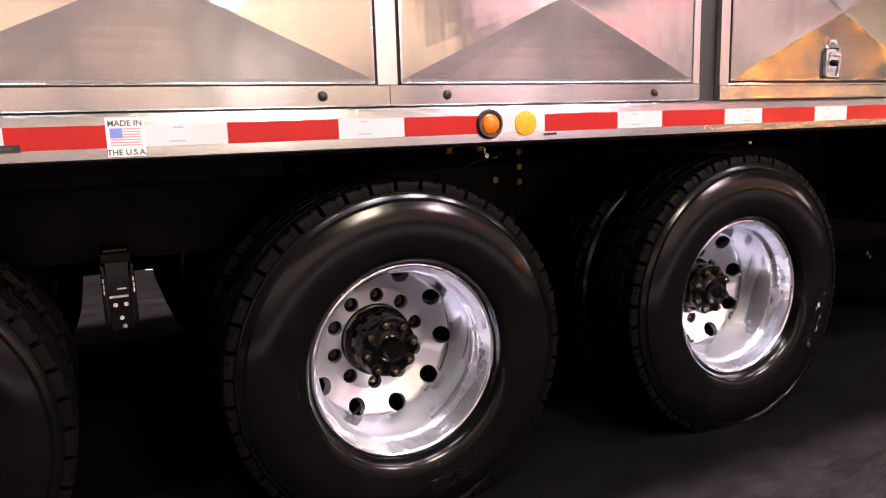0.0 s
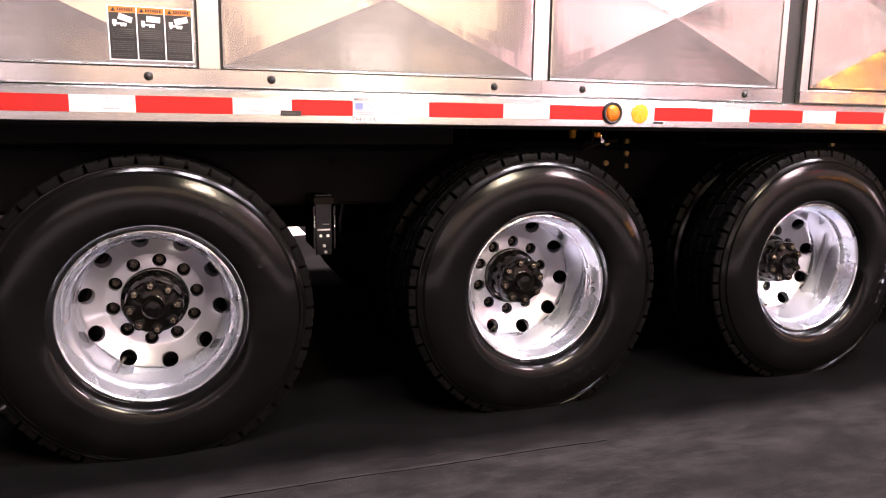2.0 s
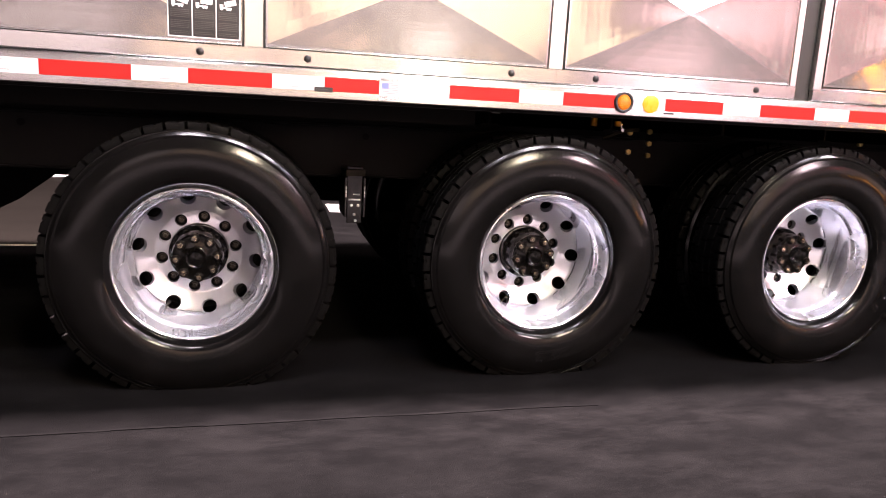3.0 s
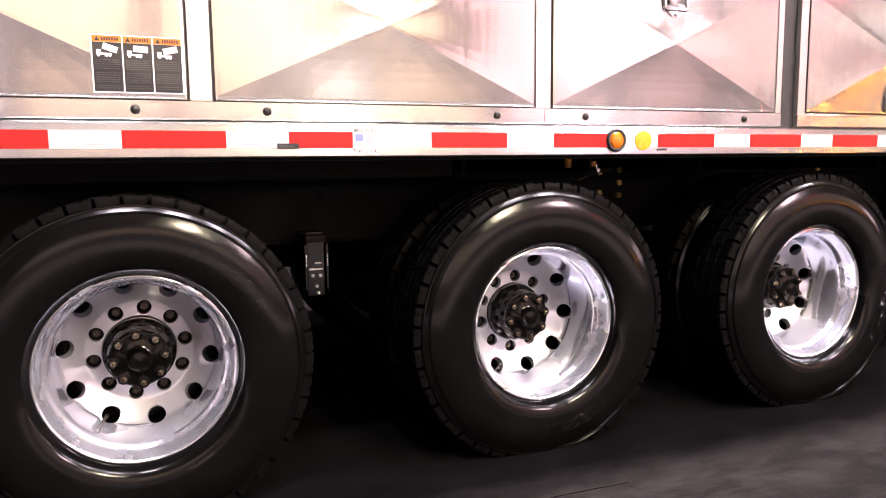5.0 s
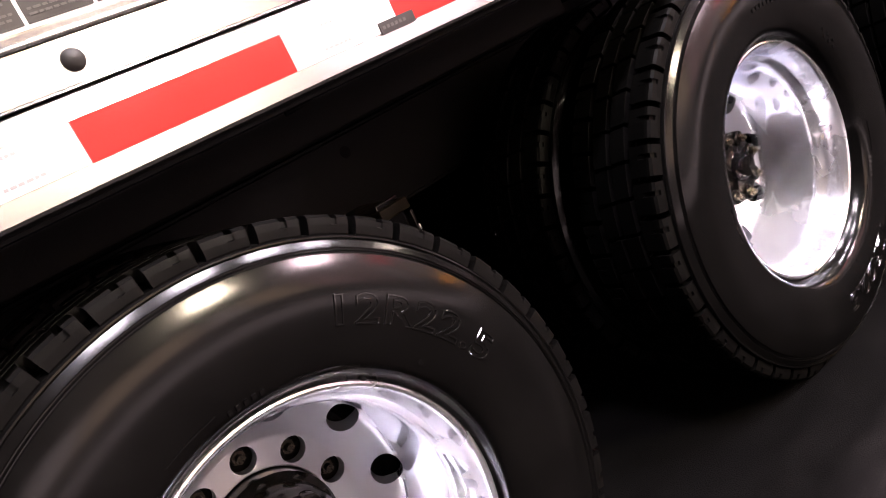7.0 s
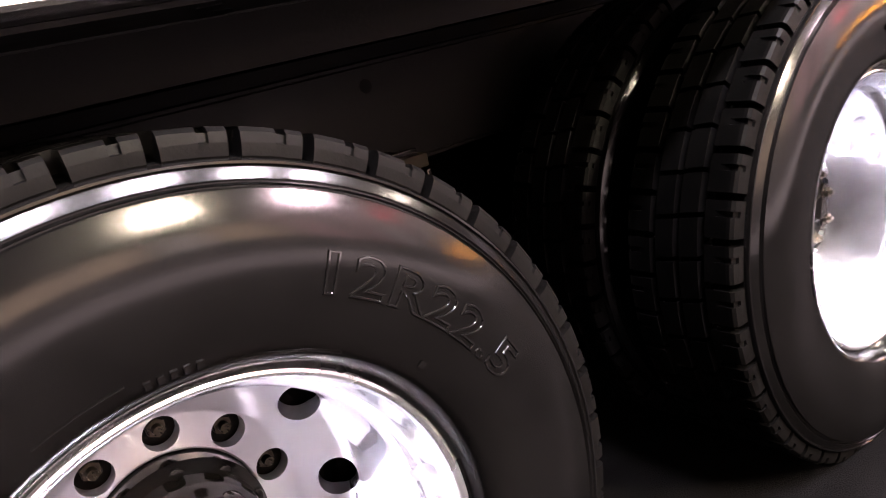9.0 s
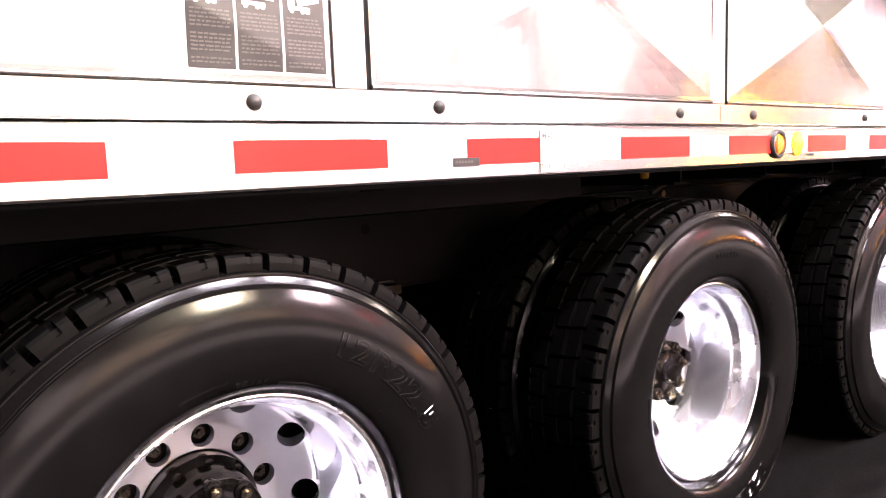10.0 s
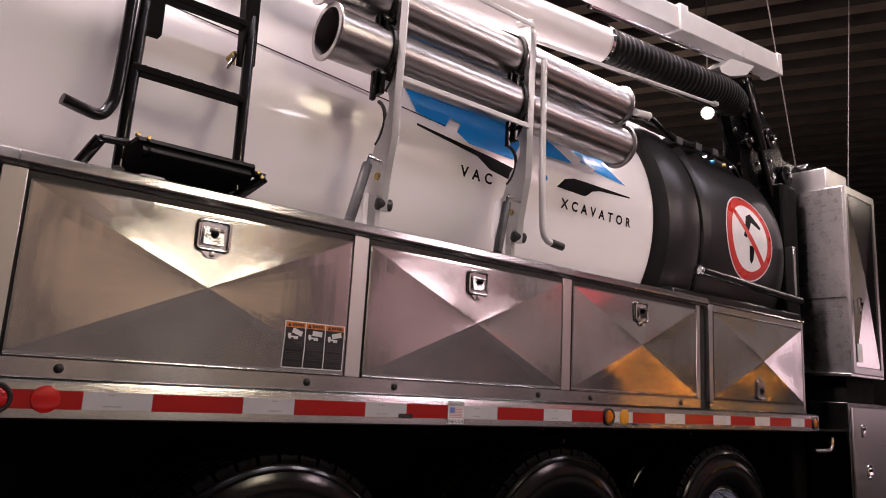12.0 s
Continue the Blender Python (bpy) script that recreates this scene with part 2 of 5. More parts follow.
M_LABELBLACK = surface("label_black", (0.018, 0.018, 0.019), (0.026, 0.025, 0.026), (0.28, 0.42), 0.0, 12.0, 160.0, 0.04, 0.0005)
M_LABELGREY = surface("label_print_grey", (0.075, 0.072, 0.070), (0.055, 0.054, 0.052), (0.34, 0.46), 0.0, 12.0, 160.0, 0.04, 0.0005)
M_PRINT = surface("pale_grey_print", (0.30, 0.295, 0.30), (0.24, 0.235, 0.24), (0.34, 0.46), 0.0, 12.0, 160.0, 0.04, 0.0005)
M_ORANGE = surface("label_orange", (0.74, 0.20, 0.02), (0.66, 0.17, 0.02), (0.30, 0.42), 0.0, 12.0, 160.0, 0.04, 0.0005)
# flag colours paled as strong light washes them out
M_FLAGRED = surface("overlit_flag_red", (0.60, 0.28, 0.30), (0.56, 0.25, 0.27), (0.3, 0.4), 0.0, 12.0, 160.0, 0.04, 0.0005)
M_FLAGBLUE = surface("overlit_flag_blue", (0.20, 0.25, 0.60), (0.18, 0.22, 0.54), (0.3, 0.4), 0.0, 12.0, 160.0, 0.04, 0.0005)
M_SIGNRED = surface("sign_red", (0.56, 0.03, 0.02), (0.48, 0.025, 0.02), (0.25, 0.36), 0.0, 8.0, 160.0, 0.04, 0.0005)
M_BRASS = surface("yellow_zinc_bolt", (0.55, 0.42, 0.16), (0.40, 0.28, 0.10), (0.25, 0.4), 1.0, 60.0, 300.0, 0.1, 0.0005)
M_CARPET = carpet()
M_SEAM = surface("worn_carpet_edge", (0.0060, 0.0057, 0.0058), (0.0022, 0.0021, 0.0022), (0.9, 0.95), 0.0, 5.0, 200.0, 0.5, 0.003, spec=0.02)
M_AISLE = surface("aisle_carpet_pile", (0.14, 0.132, 0.134), (0.11, 0.103, 0.105), (0.85, 0.95), 0.0, 1.1, 240.0, 0.5, 0.004, spec=0.1)
# near-black base keeps the floor behind the truck dim
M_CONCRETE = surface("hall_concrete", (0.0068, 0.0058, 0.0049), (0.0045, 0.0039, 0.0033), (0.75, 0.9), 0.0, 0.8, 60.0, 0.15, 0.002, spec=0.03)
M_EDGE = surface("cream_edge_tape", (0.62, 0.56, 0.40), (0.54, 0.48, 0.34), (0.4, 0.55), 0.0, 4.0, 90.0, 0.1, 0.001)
# lighter tone for rib undersides: the light on them put in as colour
M_RIBLIT = surface("lit_rib_tone", (0.25, 0.19, 0.155), (0.15, 0.115, 0.095), (0.6, 0.8), 0.0, 1.2, 30.0, 0.1, 0.003)
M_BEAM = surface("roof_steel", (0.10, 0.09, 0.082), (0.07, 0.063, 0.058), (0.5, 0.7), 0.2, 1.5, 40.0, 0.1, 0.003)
M_WALL = surface("hall_wall_paint", (0.095, 0.088, 0.083), (0.07, 0.065, 0.061), (0.6, 0.8), 0.0, 0.5, 20.0, 0.1, 0.003)
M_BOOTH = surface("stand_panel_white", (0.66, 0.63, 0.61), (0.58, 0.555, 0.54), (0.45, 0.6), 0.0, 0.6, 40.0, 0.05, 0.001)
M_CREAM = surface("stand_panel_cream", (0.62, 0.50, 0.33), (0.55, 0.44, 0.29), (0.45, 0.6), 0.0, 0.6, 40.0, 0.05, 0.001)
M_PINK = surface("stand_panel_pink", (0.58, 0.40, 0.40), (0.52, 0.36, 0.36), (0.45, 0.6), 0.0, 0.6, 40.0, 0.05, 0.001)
M_LAMPGLOW = glow("lamp_glow", (1.0, 0.95, 0.92), 90.0)
M_AMBERBOX = glow("amber_lamp_glow", (1.0, 0.33, 0.03), 36.0)
M_WHITEBOX = glow("white_light_box", (1.0, 0.74, 0.84), 3.0)
M_REDBOX = glow("red_light_box", (1.0, 0.12, 0.14), 0.10)


# ---- mesh helpers ----
def finish(bm, angle=38):
    bmesh.ops.recalc_face_normals(bm, faces=bm.faces)
    for e in bm.edges:
        if e.smooth and e.calc_face_angle(0.0) > radians(angle):
            e.smooth = False
    for f in bm.faces:
        f.smooth = True
    me = bpy.data.meshes.new("mesh")
    bm.to_mesh(me)
    bm.free()
    return me


def placed(ob):
    """The pose of ob in the world, by its parents."""
    m = ob.matrix_parent_inverse @ ob.matrix_basis
    return placed(ob.parent) @ m if ob.parent else ob.matrix_basis.copy()


def part(name, bm, material, parent, label="", local=False, angle=38):
    """Links a bmesh, or a finished mesh, as one mesh object under a thing or a part."""
    me = bm if isinstance(bm, bpy.types.Mesh) else finish(bm, angle)
    me.name = name
    if not me.materials:
        me.materials.append(material)
    ob = new(name, me)
    if parent is not None:
        ob.parent = parent
        if not local:
            ob.matrix_parent_inverse = placed(parent).inverted()
    return tagged(ob, label)


def thing(name, at, label, category, group="", kind="", parent=None):
    ob = new(name)
    ob.empty_display_size = 0.1
    ob.location = at
    if parent is not None:
        ob.parent = parent
        ob.matrix_parent_inverse = placed(parent).inverted()
    return tagged(ob, label, category, group, kind)


def box(bm, x0, x1, y0, y1, z0, z1, bevel=0.0, seg=2, m=None):
    size = Matrix.LocRotScale(((x0 + x1) / 2, (y0 + y1) / 2, (z0 + z1) / 2), None, (x1 - x0, y1 - y0, z1 - z0))
    r = bmesh.ops.create_cube(bm, size=1, matrix=(m @ size) if m else size)
    if bevel:
        edges = list({e for v in r["verts"] for e in v.link_edges})
        fresh = set(bmesh.ops.bevel(bm, geom=edges, offset=bevel, segments=seg, profile=0.5, affect="EDGES")["faces"])
        # keeps the large faces flat up to their rounded edges
        for f in fresh:
            for e in f.edges:
                if any(g not in fresh for g in e.link_faces):
                    e.smooth = False
    return bm


def boxed(*args, **kw):
    return box(bmesh.new(), *args, **kw)


def lathe(bm, profile, seg=96, closed=True, m=None):
    """Turns (radius, depth) pairs round the y axis; depth runs along y."""
    rings = []
    for k in range(seg):
        a = 2 * math.pi * k / seg
        ring = []
        for r, d in profile:
            co = Vector((r * math.cos(a), d, r * math.sin(a)))
            ring.append(bm.verts.new(m @ co if m else co))
        rings.append(ring)
    n = len(profile)
    for k in range(seg):
        a, b = rings[k], rings[(k + 1) % seg]
        for i in range(n if closed else n - 1):
            j = (i + 1) % n
            bm.faces.new((a[i], a[j], b[j], b[i]))
    return bm


def cyl(bm, a, b, r, seg=20, r2=None, bevel=0.0):
    """A closed round bar from a to b, or a cone when r2 is given."""
    a, b = Vector(a), Vector(b)
    d = b - a
    m = Matrix.Translation((a + b) / 2) @ d.to_track_quat("Z", "Y").to_matrix().to_4x4()
    res = bmesh.ops.create_cone(bm, cap_ends=True, segments=seg, radius1=r, radius2=r if r2 is None else r2, depth=d.length, matrix=m)
    if bevel:
        edges = [e for e in {e for v in res["verts"] for e in v.link_edges} if any(len(f.verts) > 4 for f in e.link_faces)]
        bmesh.ops.bevel(bm, geom=edges, offset=bevel, segments=2, profile=0.5, affect="EDGES")
    return bm


def smooth_path(points, steps=8):
    """Points along a Catmull-Rom curve through the given ones."""
    p = [Vector(q) for q in points]
    p = [2 * p[0] - p[1]] + p + [2 * p[-1] - p[-2]]
    out = []
    for i in range(1, len(p) - 2):
        for s in range(steps):
            t = s / steps
            out.append(0.5 * ((2 * p[i]) + (p[i + 1] - p[i - 1]) * t + (2 * p[i - 1] - 5 * p[i] + 4 * p[i + 1] - p[i + 2]) * t * t
                              + (3 * p[i] - p[i - 1] - 3 * p[i + 1] + p[i + 2]) * t ** 3))
    return out + [p[-2]]


def sweep(bm, path, radius, seg=16):
    """A tube along the path; radius is a number or a function of the index."""
    path = [Vector(q) for q in path]
    up, rings = Vector((0.0, 0.0, 1.0)), []
    for i, q in enumerate(path):
        d = (path[min(i + 1, len(path) - 1)] - path[max(i - 1, 0)]).normalized()
        side = d.cross(up)
        if side.length < 0.05:
            side = d.cross(Vector((1.0, 0.0, 0.0)))
        side.normalize()
        top = side.cross(d).normalized()
        r = radius(i) if callable(radius) else radius
        rings.append([bm.verts.new(q + r * (math.cos(2 * math.pi * k / seg) * side + math.sin(2 * math.pi * k / seg) * top)) for k in range(seg)])
    for a, b in zip(rings, rings[1:]):
        for k in range(seg):
            bm.faces.new((a[k], a[(k + 1) % seg], b[(k + 1) % seg], b[k]))
    bm.faces.new(rings[0])
    bm.faces.new(rings[-1])
    return bm


def prism(bm, outline, place, d0, d1):
    """A flat plate: outline of 2D points, place(u, v, d) gives the world point."""
    lo = [bm.verts.new(place(u, v, d0)) for u, v in outline]
    hi = [bm.verts.new(place(u, v, d1)) for u, v in outline]
    n = len(outline)
    bm.faces.new(lo)
    bm.faces.new(hi)
    for i in range(n):
        bm.faces.new((lo[i], lo[(i + 1) % n], hi[(i + 1) % n], hi[i]))
    return bm


def text_mesh(body, size, align="LEFT", depth=0.0, spacing=1.0, bold=0.0, wire=0.0):
    """Lettering in the built-in font as a bmesh in its own plane."""
    cu = bpy.data.curves.new("lettering", "FONT")
    cu.body, cu.size, cu.align_x, cu.extrude, cu.space_character = body, size, align, depth, spacing
    cu.resolution_u, cu.offset = 3, bold
    if wire:
        # only the raised rim of each letter
        cu.fill_mode, cu.bevel_depth, cu.bevel_resolution = "NONE", wire, 1
    ob = bpy.data.objects.new("lettering", cu)
    scene.collection.objects.link(ob)
    bpy.context.view_layer.update()
    me = bpy.data.meshes.new_from_object(ob.evaluated_get(bpy.context.evaluated_depsgraph_get()))
    bpy.data.objects.remove(ob)
    bpy.data.curves.remove(cu)
    bm = bmesh.new()
    bm.from_mesh(me)
    bpy.data.meshes.remove(me)
    return bm


def islands(bm):
    """The separate pieces of a bmesh, each as a bmesh of its own."""
    left, out = set(bm.verts), []
    while left:
        stack = [next(iter(left))]
        seen = {stack[0]}
        while stack:
            for e in stack.pop().link_edges:
                for v in e.verts:
                    if v not in seen:
                        seen.add(v)
                        stack.append(v)
        left -= seen
        piece = bmesh.new()
        copy = {v: piece.verts.new(v.co) for v in sorted(seen, key=lambda v: v.index)}
        for f in sorted({f for v in seen for f in v.link_faces}, key=lambda f: f.index):
            piece.faces.new([copy[v] for v in f.verts])
        out.append(piece)
    bm.free()
    return sorted(out, key=lambda p: min(v.co.x for v in p.verts))


def mapped(bm, fn):
    for v in bm.verts:
        v.co = fn(v.co)
    return bm


# ---- hall ----
def plane_sheet(name, x0, x1, y0, y1, z, thick, material, label, kind="structure"):
    ob = part(name, boxed(x0, x1, y0, y1, z - thick, z), material, None)
    return tagged(ob, label, name.replace("_", " "), kind=kind)


plane_sheet("ground", -40, 40, -40, 40, -0.012, 0.3, M_CONCRETE, "concrete floor of the exhibition hall, coloured near black")
plane_sheet("carpet", -22, 22, -3.4, 2.95, 0.0, 0.010, M_CARPET, "dark charcoal carpet laid under the truck")
bm = bmesh.new()
for k in range(40):
    rnd = random.Random(k)
    x0 = -3.4 + 0.1 * k
    box(bm, x0, x0 + 0.1, -0.318 + 0.003 * math.sin(0.9 * k), -0.304 + 0.003 * math.sin(0.9 * k), -0.004, 0.0022 + 0.0012 * rnd.random())
tagged(part("carpet_seam", bm, M_SEAM, None), "slightly raised grey seam in the dark carpet", "carpet seam", kind="structure")
# paler floor out of view, added to brighten the rims' reflections
plane_sheet("aisle_carpet", -30, 34, -20, -3.402, -0.002, 0.008, M_AISLE, "unseen grey floor added before the truck for the rims to mirror")
plane_sheet("back_carpet", -0.9, 8.0, 2.952, 7.5, 0.0, 0.010, M_CARPET, "dark charcoal carpet laid behind the truck")
plane_sheet("floor_panel", 0.03, 0.26, 4.95, 5.52, 0.0105, 0.012, M_BOOTH, "pale floor panel of the stand behind the truck")
plane_sheet("platform", -9.0, -3.15, 7.9, 8.6, 0.06, 0.072, M_BOOTH, "low white platform of the stand behind the truck")
plane_sheet("carpet_edge_trim", -22, -1.35, 2.951, 3.0, 0.003, 0.013, M_EDGE, "cream tape along the far edge of the carpet")

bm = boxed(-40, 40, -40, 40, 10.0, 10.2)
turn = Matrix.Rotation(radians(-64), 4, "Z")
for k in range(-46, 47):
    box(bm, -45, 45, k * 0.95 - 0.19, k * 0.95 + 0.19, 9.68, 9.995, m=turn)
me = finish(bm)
# recesses take the dark tone, rib undersides the lit one
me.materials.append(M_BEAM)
me.materials.append(M_RIBLIT)
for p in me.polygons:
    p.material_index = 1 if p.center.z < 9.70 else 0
tagged(part("ceiling", me, M_RIBLIT, None), "dark ribbed metal deck ceiling of the hall", "ceiling", kind="structure")
for nm, a in (("wall_north", (-40, 40, 39.7, 40)), ("wall_south", (-40, 40, -40, -39.7)), ("wall_east", (39.7, 40, -40, 40)), ("wall_west", (-40, -39.7, -40, 40))):
    tagged(part(nm, boxed(*a, -0.3, 10.2), M_WALL, None), "dark painted wall closing the exhibition hall", "wall", kind="structure")
# unseen wall and panels across the aisle, set up for the doors to mirror
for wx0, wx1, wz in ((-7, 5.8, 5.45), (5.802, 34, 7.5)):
    tagged(part("mirror_wall", boxed(wx0, wx1, -11.3, -11.1, 0.0, wz), M_WALL, None), "unseen dark wall added behind the panels that the doors mirror", "stand wall", kind="structure")
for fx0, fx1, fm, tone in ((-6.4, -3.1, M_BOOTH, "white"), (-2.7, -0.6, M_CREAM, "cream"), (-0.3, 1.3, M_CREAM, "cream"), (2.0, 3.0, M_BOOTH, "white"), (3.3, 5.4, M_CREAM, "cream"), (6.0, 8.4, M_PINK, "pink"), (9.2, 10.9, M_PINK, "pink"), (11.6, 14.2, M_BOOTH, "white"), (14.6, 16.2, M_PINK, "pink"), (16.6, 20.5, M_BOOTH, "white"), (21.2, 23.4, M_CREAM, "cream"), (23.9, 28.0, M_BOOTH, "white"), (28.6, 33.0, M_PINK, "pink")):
    tagged(part("mirror_panel", boxed(fx0, fx1, -11.095, -11.03, 2.35 if fx0 < 5.9 else 2.0, 5.4 if fx0 < 5.9 else 7.3, bevel=0.01), fm, None), tone + " panel out of view, added for the doors to mirror", "stand fascia", "stand fascia panels", kind="structure")
for wx0, wx1 in ((-5.5, 4.3), (6.8, 10.8), (12.0, 30.0)):
    tagged(part("added_wash_lamp", box(box(boxed(wx0, wx1, -8.98, -8.80, 6.64, 6.74, bevel=0.02), wx0 + 0.4, wx0 + 0.44, -8.91, -8.87, 6.74, 10.0), wx1 - 0.44, wx1 - 0.4, -8.91, -8.87, 6.74, 10.0), M_BEAM, None), "long lamp added to light the panels that the doors mirror", "lamp", "wash lamps")

spot = thing("glare_spotlight", (2.4, -9.5, 6.5), "small unseen spotlight added to make the glare on the doors", "spotlight")
part("housing", boxed(2.15, 2.65, -9.70, -9.30, 6.53, 6.72, bevel=0.02), M_BEAM, spot)
part("hanger", cyl(bmesh.new(), (2.4, -9.5, 6.7), (2.4, -9.5, 10.0), 0.015, 8), M_BEAM, spot)
for hx, hy in FAR_FILL:
    lamp = thing("hall_lamp", (hx, hy, 9.42), "unseen square floodlight added as front fill on the tank", "ceiling lamp", "hall floodlights")
    part("housing", boxed(hx - 1.2, hx + 1.2, hy - 1.2, hy - 1.1, 8.7, 9.9, bevel=0.02), M_BEAM, lamp)
    part("hanger", boxed(hx - 0.04, hx + 0.04, hy - 1.19, hy - 1.11, 9.9, 10.0), M_BEAM, lamp)
for hx, hy, hsx, hsy in [h[:4] for h in HALL] + [(ax, ay, 1.4, 0.7) for ax, ay in AISLE]:
    hz = 8.20 if hsx < 1.35 else 8.60
    lamp = thing("hall_lamp", (hx, hy, hz), "rectangular white hall floodlight hung from the roof", "ceiling lamp", "hall floodlights")
    part("housing", boxed(hx - hsx / 2 - 0.04, hx + hsx / 2 + 0.04, hy - hsy / 2 - 0.04, hy + hsy / 2 + 0.04, hz, hz + 0.12, bevel=0.02), M_BEAM, lamp)
    part("hanger", cyl(bmesh.new(), (hx, hy, hz + 0.12), (hx, hy, 10.0), 0.012, 8), M_BEAM, lamp)

for hx, _, _ in TRUSS:
    lamp = thing("truss_floodlight", (hx, -8.0, 6.4), "square white floodlight hung over the aisle", "floodlight", "aisle floodlights")
    mm = look((hx, -8.0, 6.4), (0.6, 0.0, 1.2))
    part("housing", boxed(-0.70, 0.70, -0.70, 0.70, 0.03, 0.22, bevel=0.03, m=mm), M_BEAM, lamp)
    part("hanger", cyl(bmesh.new(), (hx, -8.1, 6.6), (hx, -8.1, 10.0), 0.02, 8), M_BEAM, lamp)

flood = thing("spotlight", (8.56, 4.09, 6.2), "bright white round spotlight hanging from the roof", "spotlight")
mm = look((8.56, 4.09, 6.2), (-2.0, -2.2, 1.2))
bm = bmesh.new()
cyl(bm, mm @ Vector((0, 0, 0.0)), mm @ Vector((0, 0, 0.28)), 0.12, 24, 0.08)
part("housing", bm, M_BEAM, flood)
bm = bmesh.new()
cyl(bm, mm @ Vector((0, 0, -0.02)), mm @ Vector((0, 0, -0.004)), 0.095, 28)
part("lens", bm, M_LAMPGLOW, flood, "glowing white lens")
part("hanger", cyl(bmesh.new(), (8.7, 4.17, 6.3), (8.7, 4.17, 10.0), 0.015, 8), M_BEAM, flood)

for cx, cx2, cy in ((6.42, 4.50, 1.55), (8.68, 9.55, 2.0)):
    tagged(part("hanging_cable", cyl(bmesh.new(), (cx, cy, 3.4), (cx2, cy, 10.0), 0.008, 8), M_BEAM, None),
           "thin steel rigging cable hanging from the roof", "cable", "rigging cables")



def light_box(x, y, turn_deg, z0, z1, width, glow_mat, strips, label):
    """A free-standing light box on a post, with one screen or several upright strips."""
    lb = thing("light_box", (x, y, 0), label, "light box", "light boxes")
    mm = Matrix.Translation((x, y, 0)) @ Matrix.Rotation(radians(turn_deg), 4, "Z")
    part("case", boxed(-width / 2, width / 2, -0.02, 0.15, z0, z1, bevel=0.01, m=mm), M_BEAM, lb)
    part("post", boxed(-0.06, 0.06, 0.02, 0.14, 0.0, z0, m=mm), M_BEAM, lb)
    for k in range(strips):
        c = width * ((k + 0.5) / strips - 0.5)
        w = width / strips * (0.12 if strips > 1 else 0.94)
        part("screen", boxed(c - w / 2, c + w / 2, 0.15, 0.165, z0 + 0.05, z1 - 0.05 - 0.12 * (k % 2), m=mm), glow_mat, lb, "glowing screen")
    return lb


# row of amber lamps on thin posts beside the aisle
for ax, az in ((4.90, 1.06), (5.28, 1.09), (5.70, 1.04), (6.10, 1.08), (6.70, 1.06), (7.9, 1.07)):
    lamp = thing("amber_lamp", (ax, -2.9, 0), "glowing amber lamp on a thin black post", "lamp", "amber lamps")
    part("foot", lathe(bmesh.new(), [(0.001, 0.0), (0.12, 0.0), (0.12, 0.012), (0.02, 0.03), (0.001, 0.03)], 24, m=Matrix.Translation((ax, -2.9, 0)) @ Matrix.Rotation(radians(90), 4, "X")), M_BEAM, lamp)
    part("post", cyl(bmesh.new(), (ax, -2.9, 0.02), (ax, -2.9, az - 0.08), 0.012, 10), M_BEAM, lamp)
    part("bulb", cyl(bmesh.new(), (ax, -2.9, az - 0.08), (ax, -2.9, az + 0.08), 0.017, 16, bevel=0.006), M_AMBERBOX, lamp, "glowing amber bulb")
light_box(8.5, -6.6, 50, 3.50, 4.30, 1.0, M_REDBOX, 1, "red glowing light box on a tall post")
light_box(17.2, -5.2, 66, 1.70, 3.40, 1.9, M_WHITEBOX, 1, "pinkish white light box on a post")

# ---- truck ----
truck = thing("vacuum_truck", (0.5, 1.3, 0.0), "vacuum excavator truck with white tank and brushed aluminium tool boxes", "truck")
AXLES = ((-0.958, 0.489), (0.484, 0.499), (1.876, 0.509))
HUB_Z, FLANGE_Y = 0.499, 0.066

# -- wheels --
SIDEWALL = [(0.286, 0.012), (0.2965, -0.002), (0.3045, -0.010), (0.308, -0.020), (0.314, -0.0305), (0.322, -0.0385), (0.336, -0.0450), (0.360, -0.0500), (0.385, -0.0526), (0.405, -0.0538), (0.420, -0.0538),
            (0.432, -0.0530), (0.442, -0.0515), (0.452, -0.0490), (0.460, -0.0466), (0.468, -0.0438), (0.476, -0.0407), (0.4860, -0.0364), (0.4875, -0.0325), (0.4890, -0.0325), (0.4905, -0.0345), (0.4920, -0.0312),
            (0.4935, -0.0312), (0.4950, -0.0330), (0.5010, -0.0292), (0.5080, -0.0240), (0.5095, -0.0262), (0.5122, -0.0258), (0.5140, -0.0215), (0.5150, -0.0170)]
INNERWALL = [(r, 0.236 - min(d, 0.024 + d)) if r < 0.31 else (r, 0.206 - d) for r, d in reversed(SIDEWALL)]
TREAD_R, BLOCKS = 0.545, 43


def sidewall_depth(r):
    for (ra, da), (rb, db) in zip(SIDEWALL, SIDEWALL[1:]):
        if ra <= r <= rb:
            return da + (db - da) * (r - ra) / (rb - ra)
    return 0.0


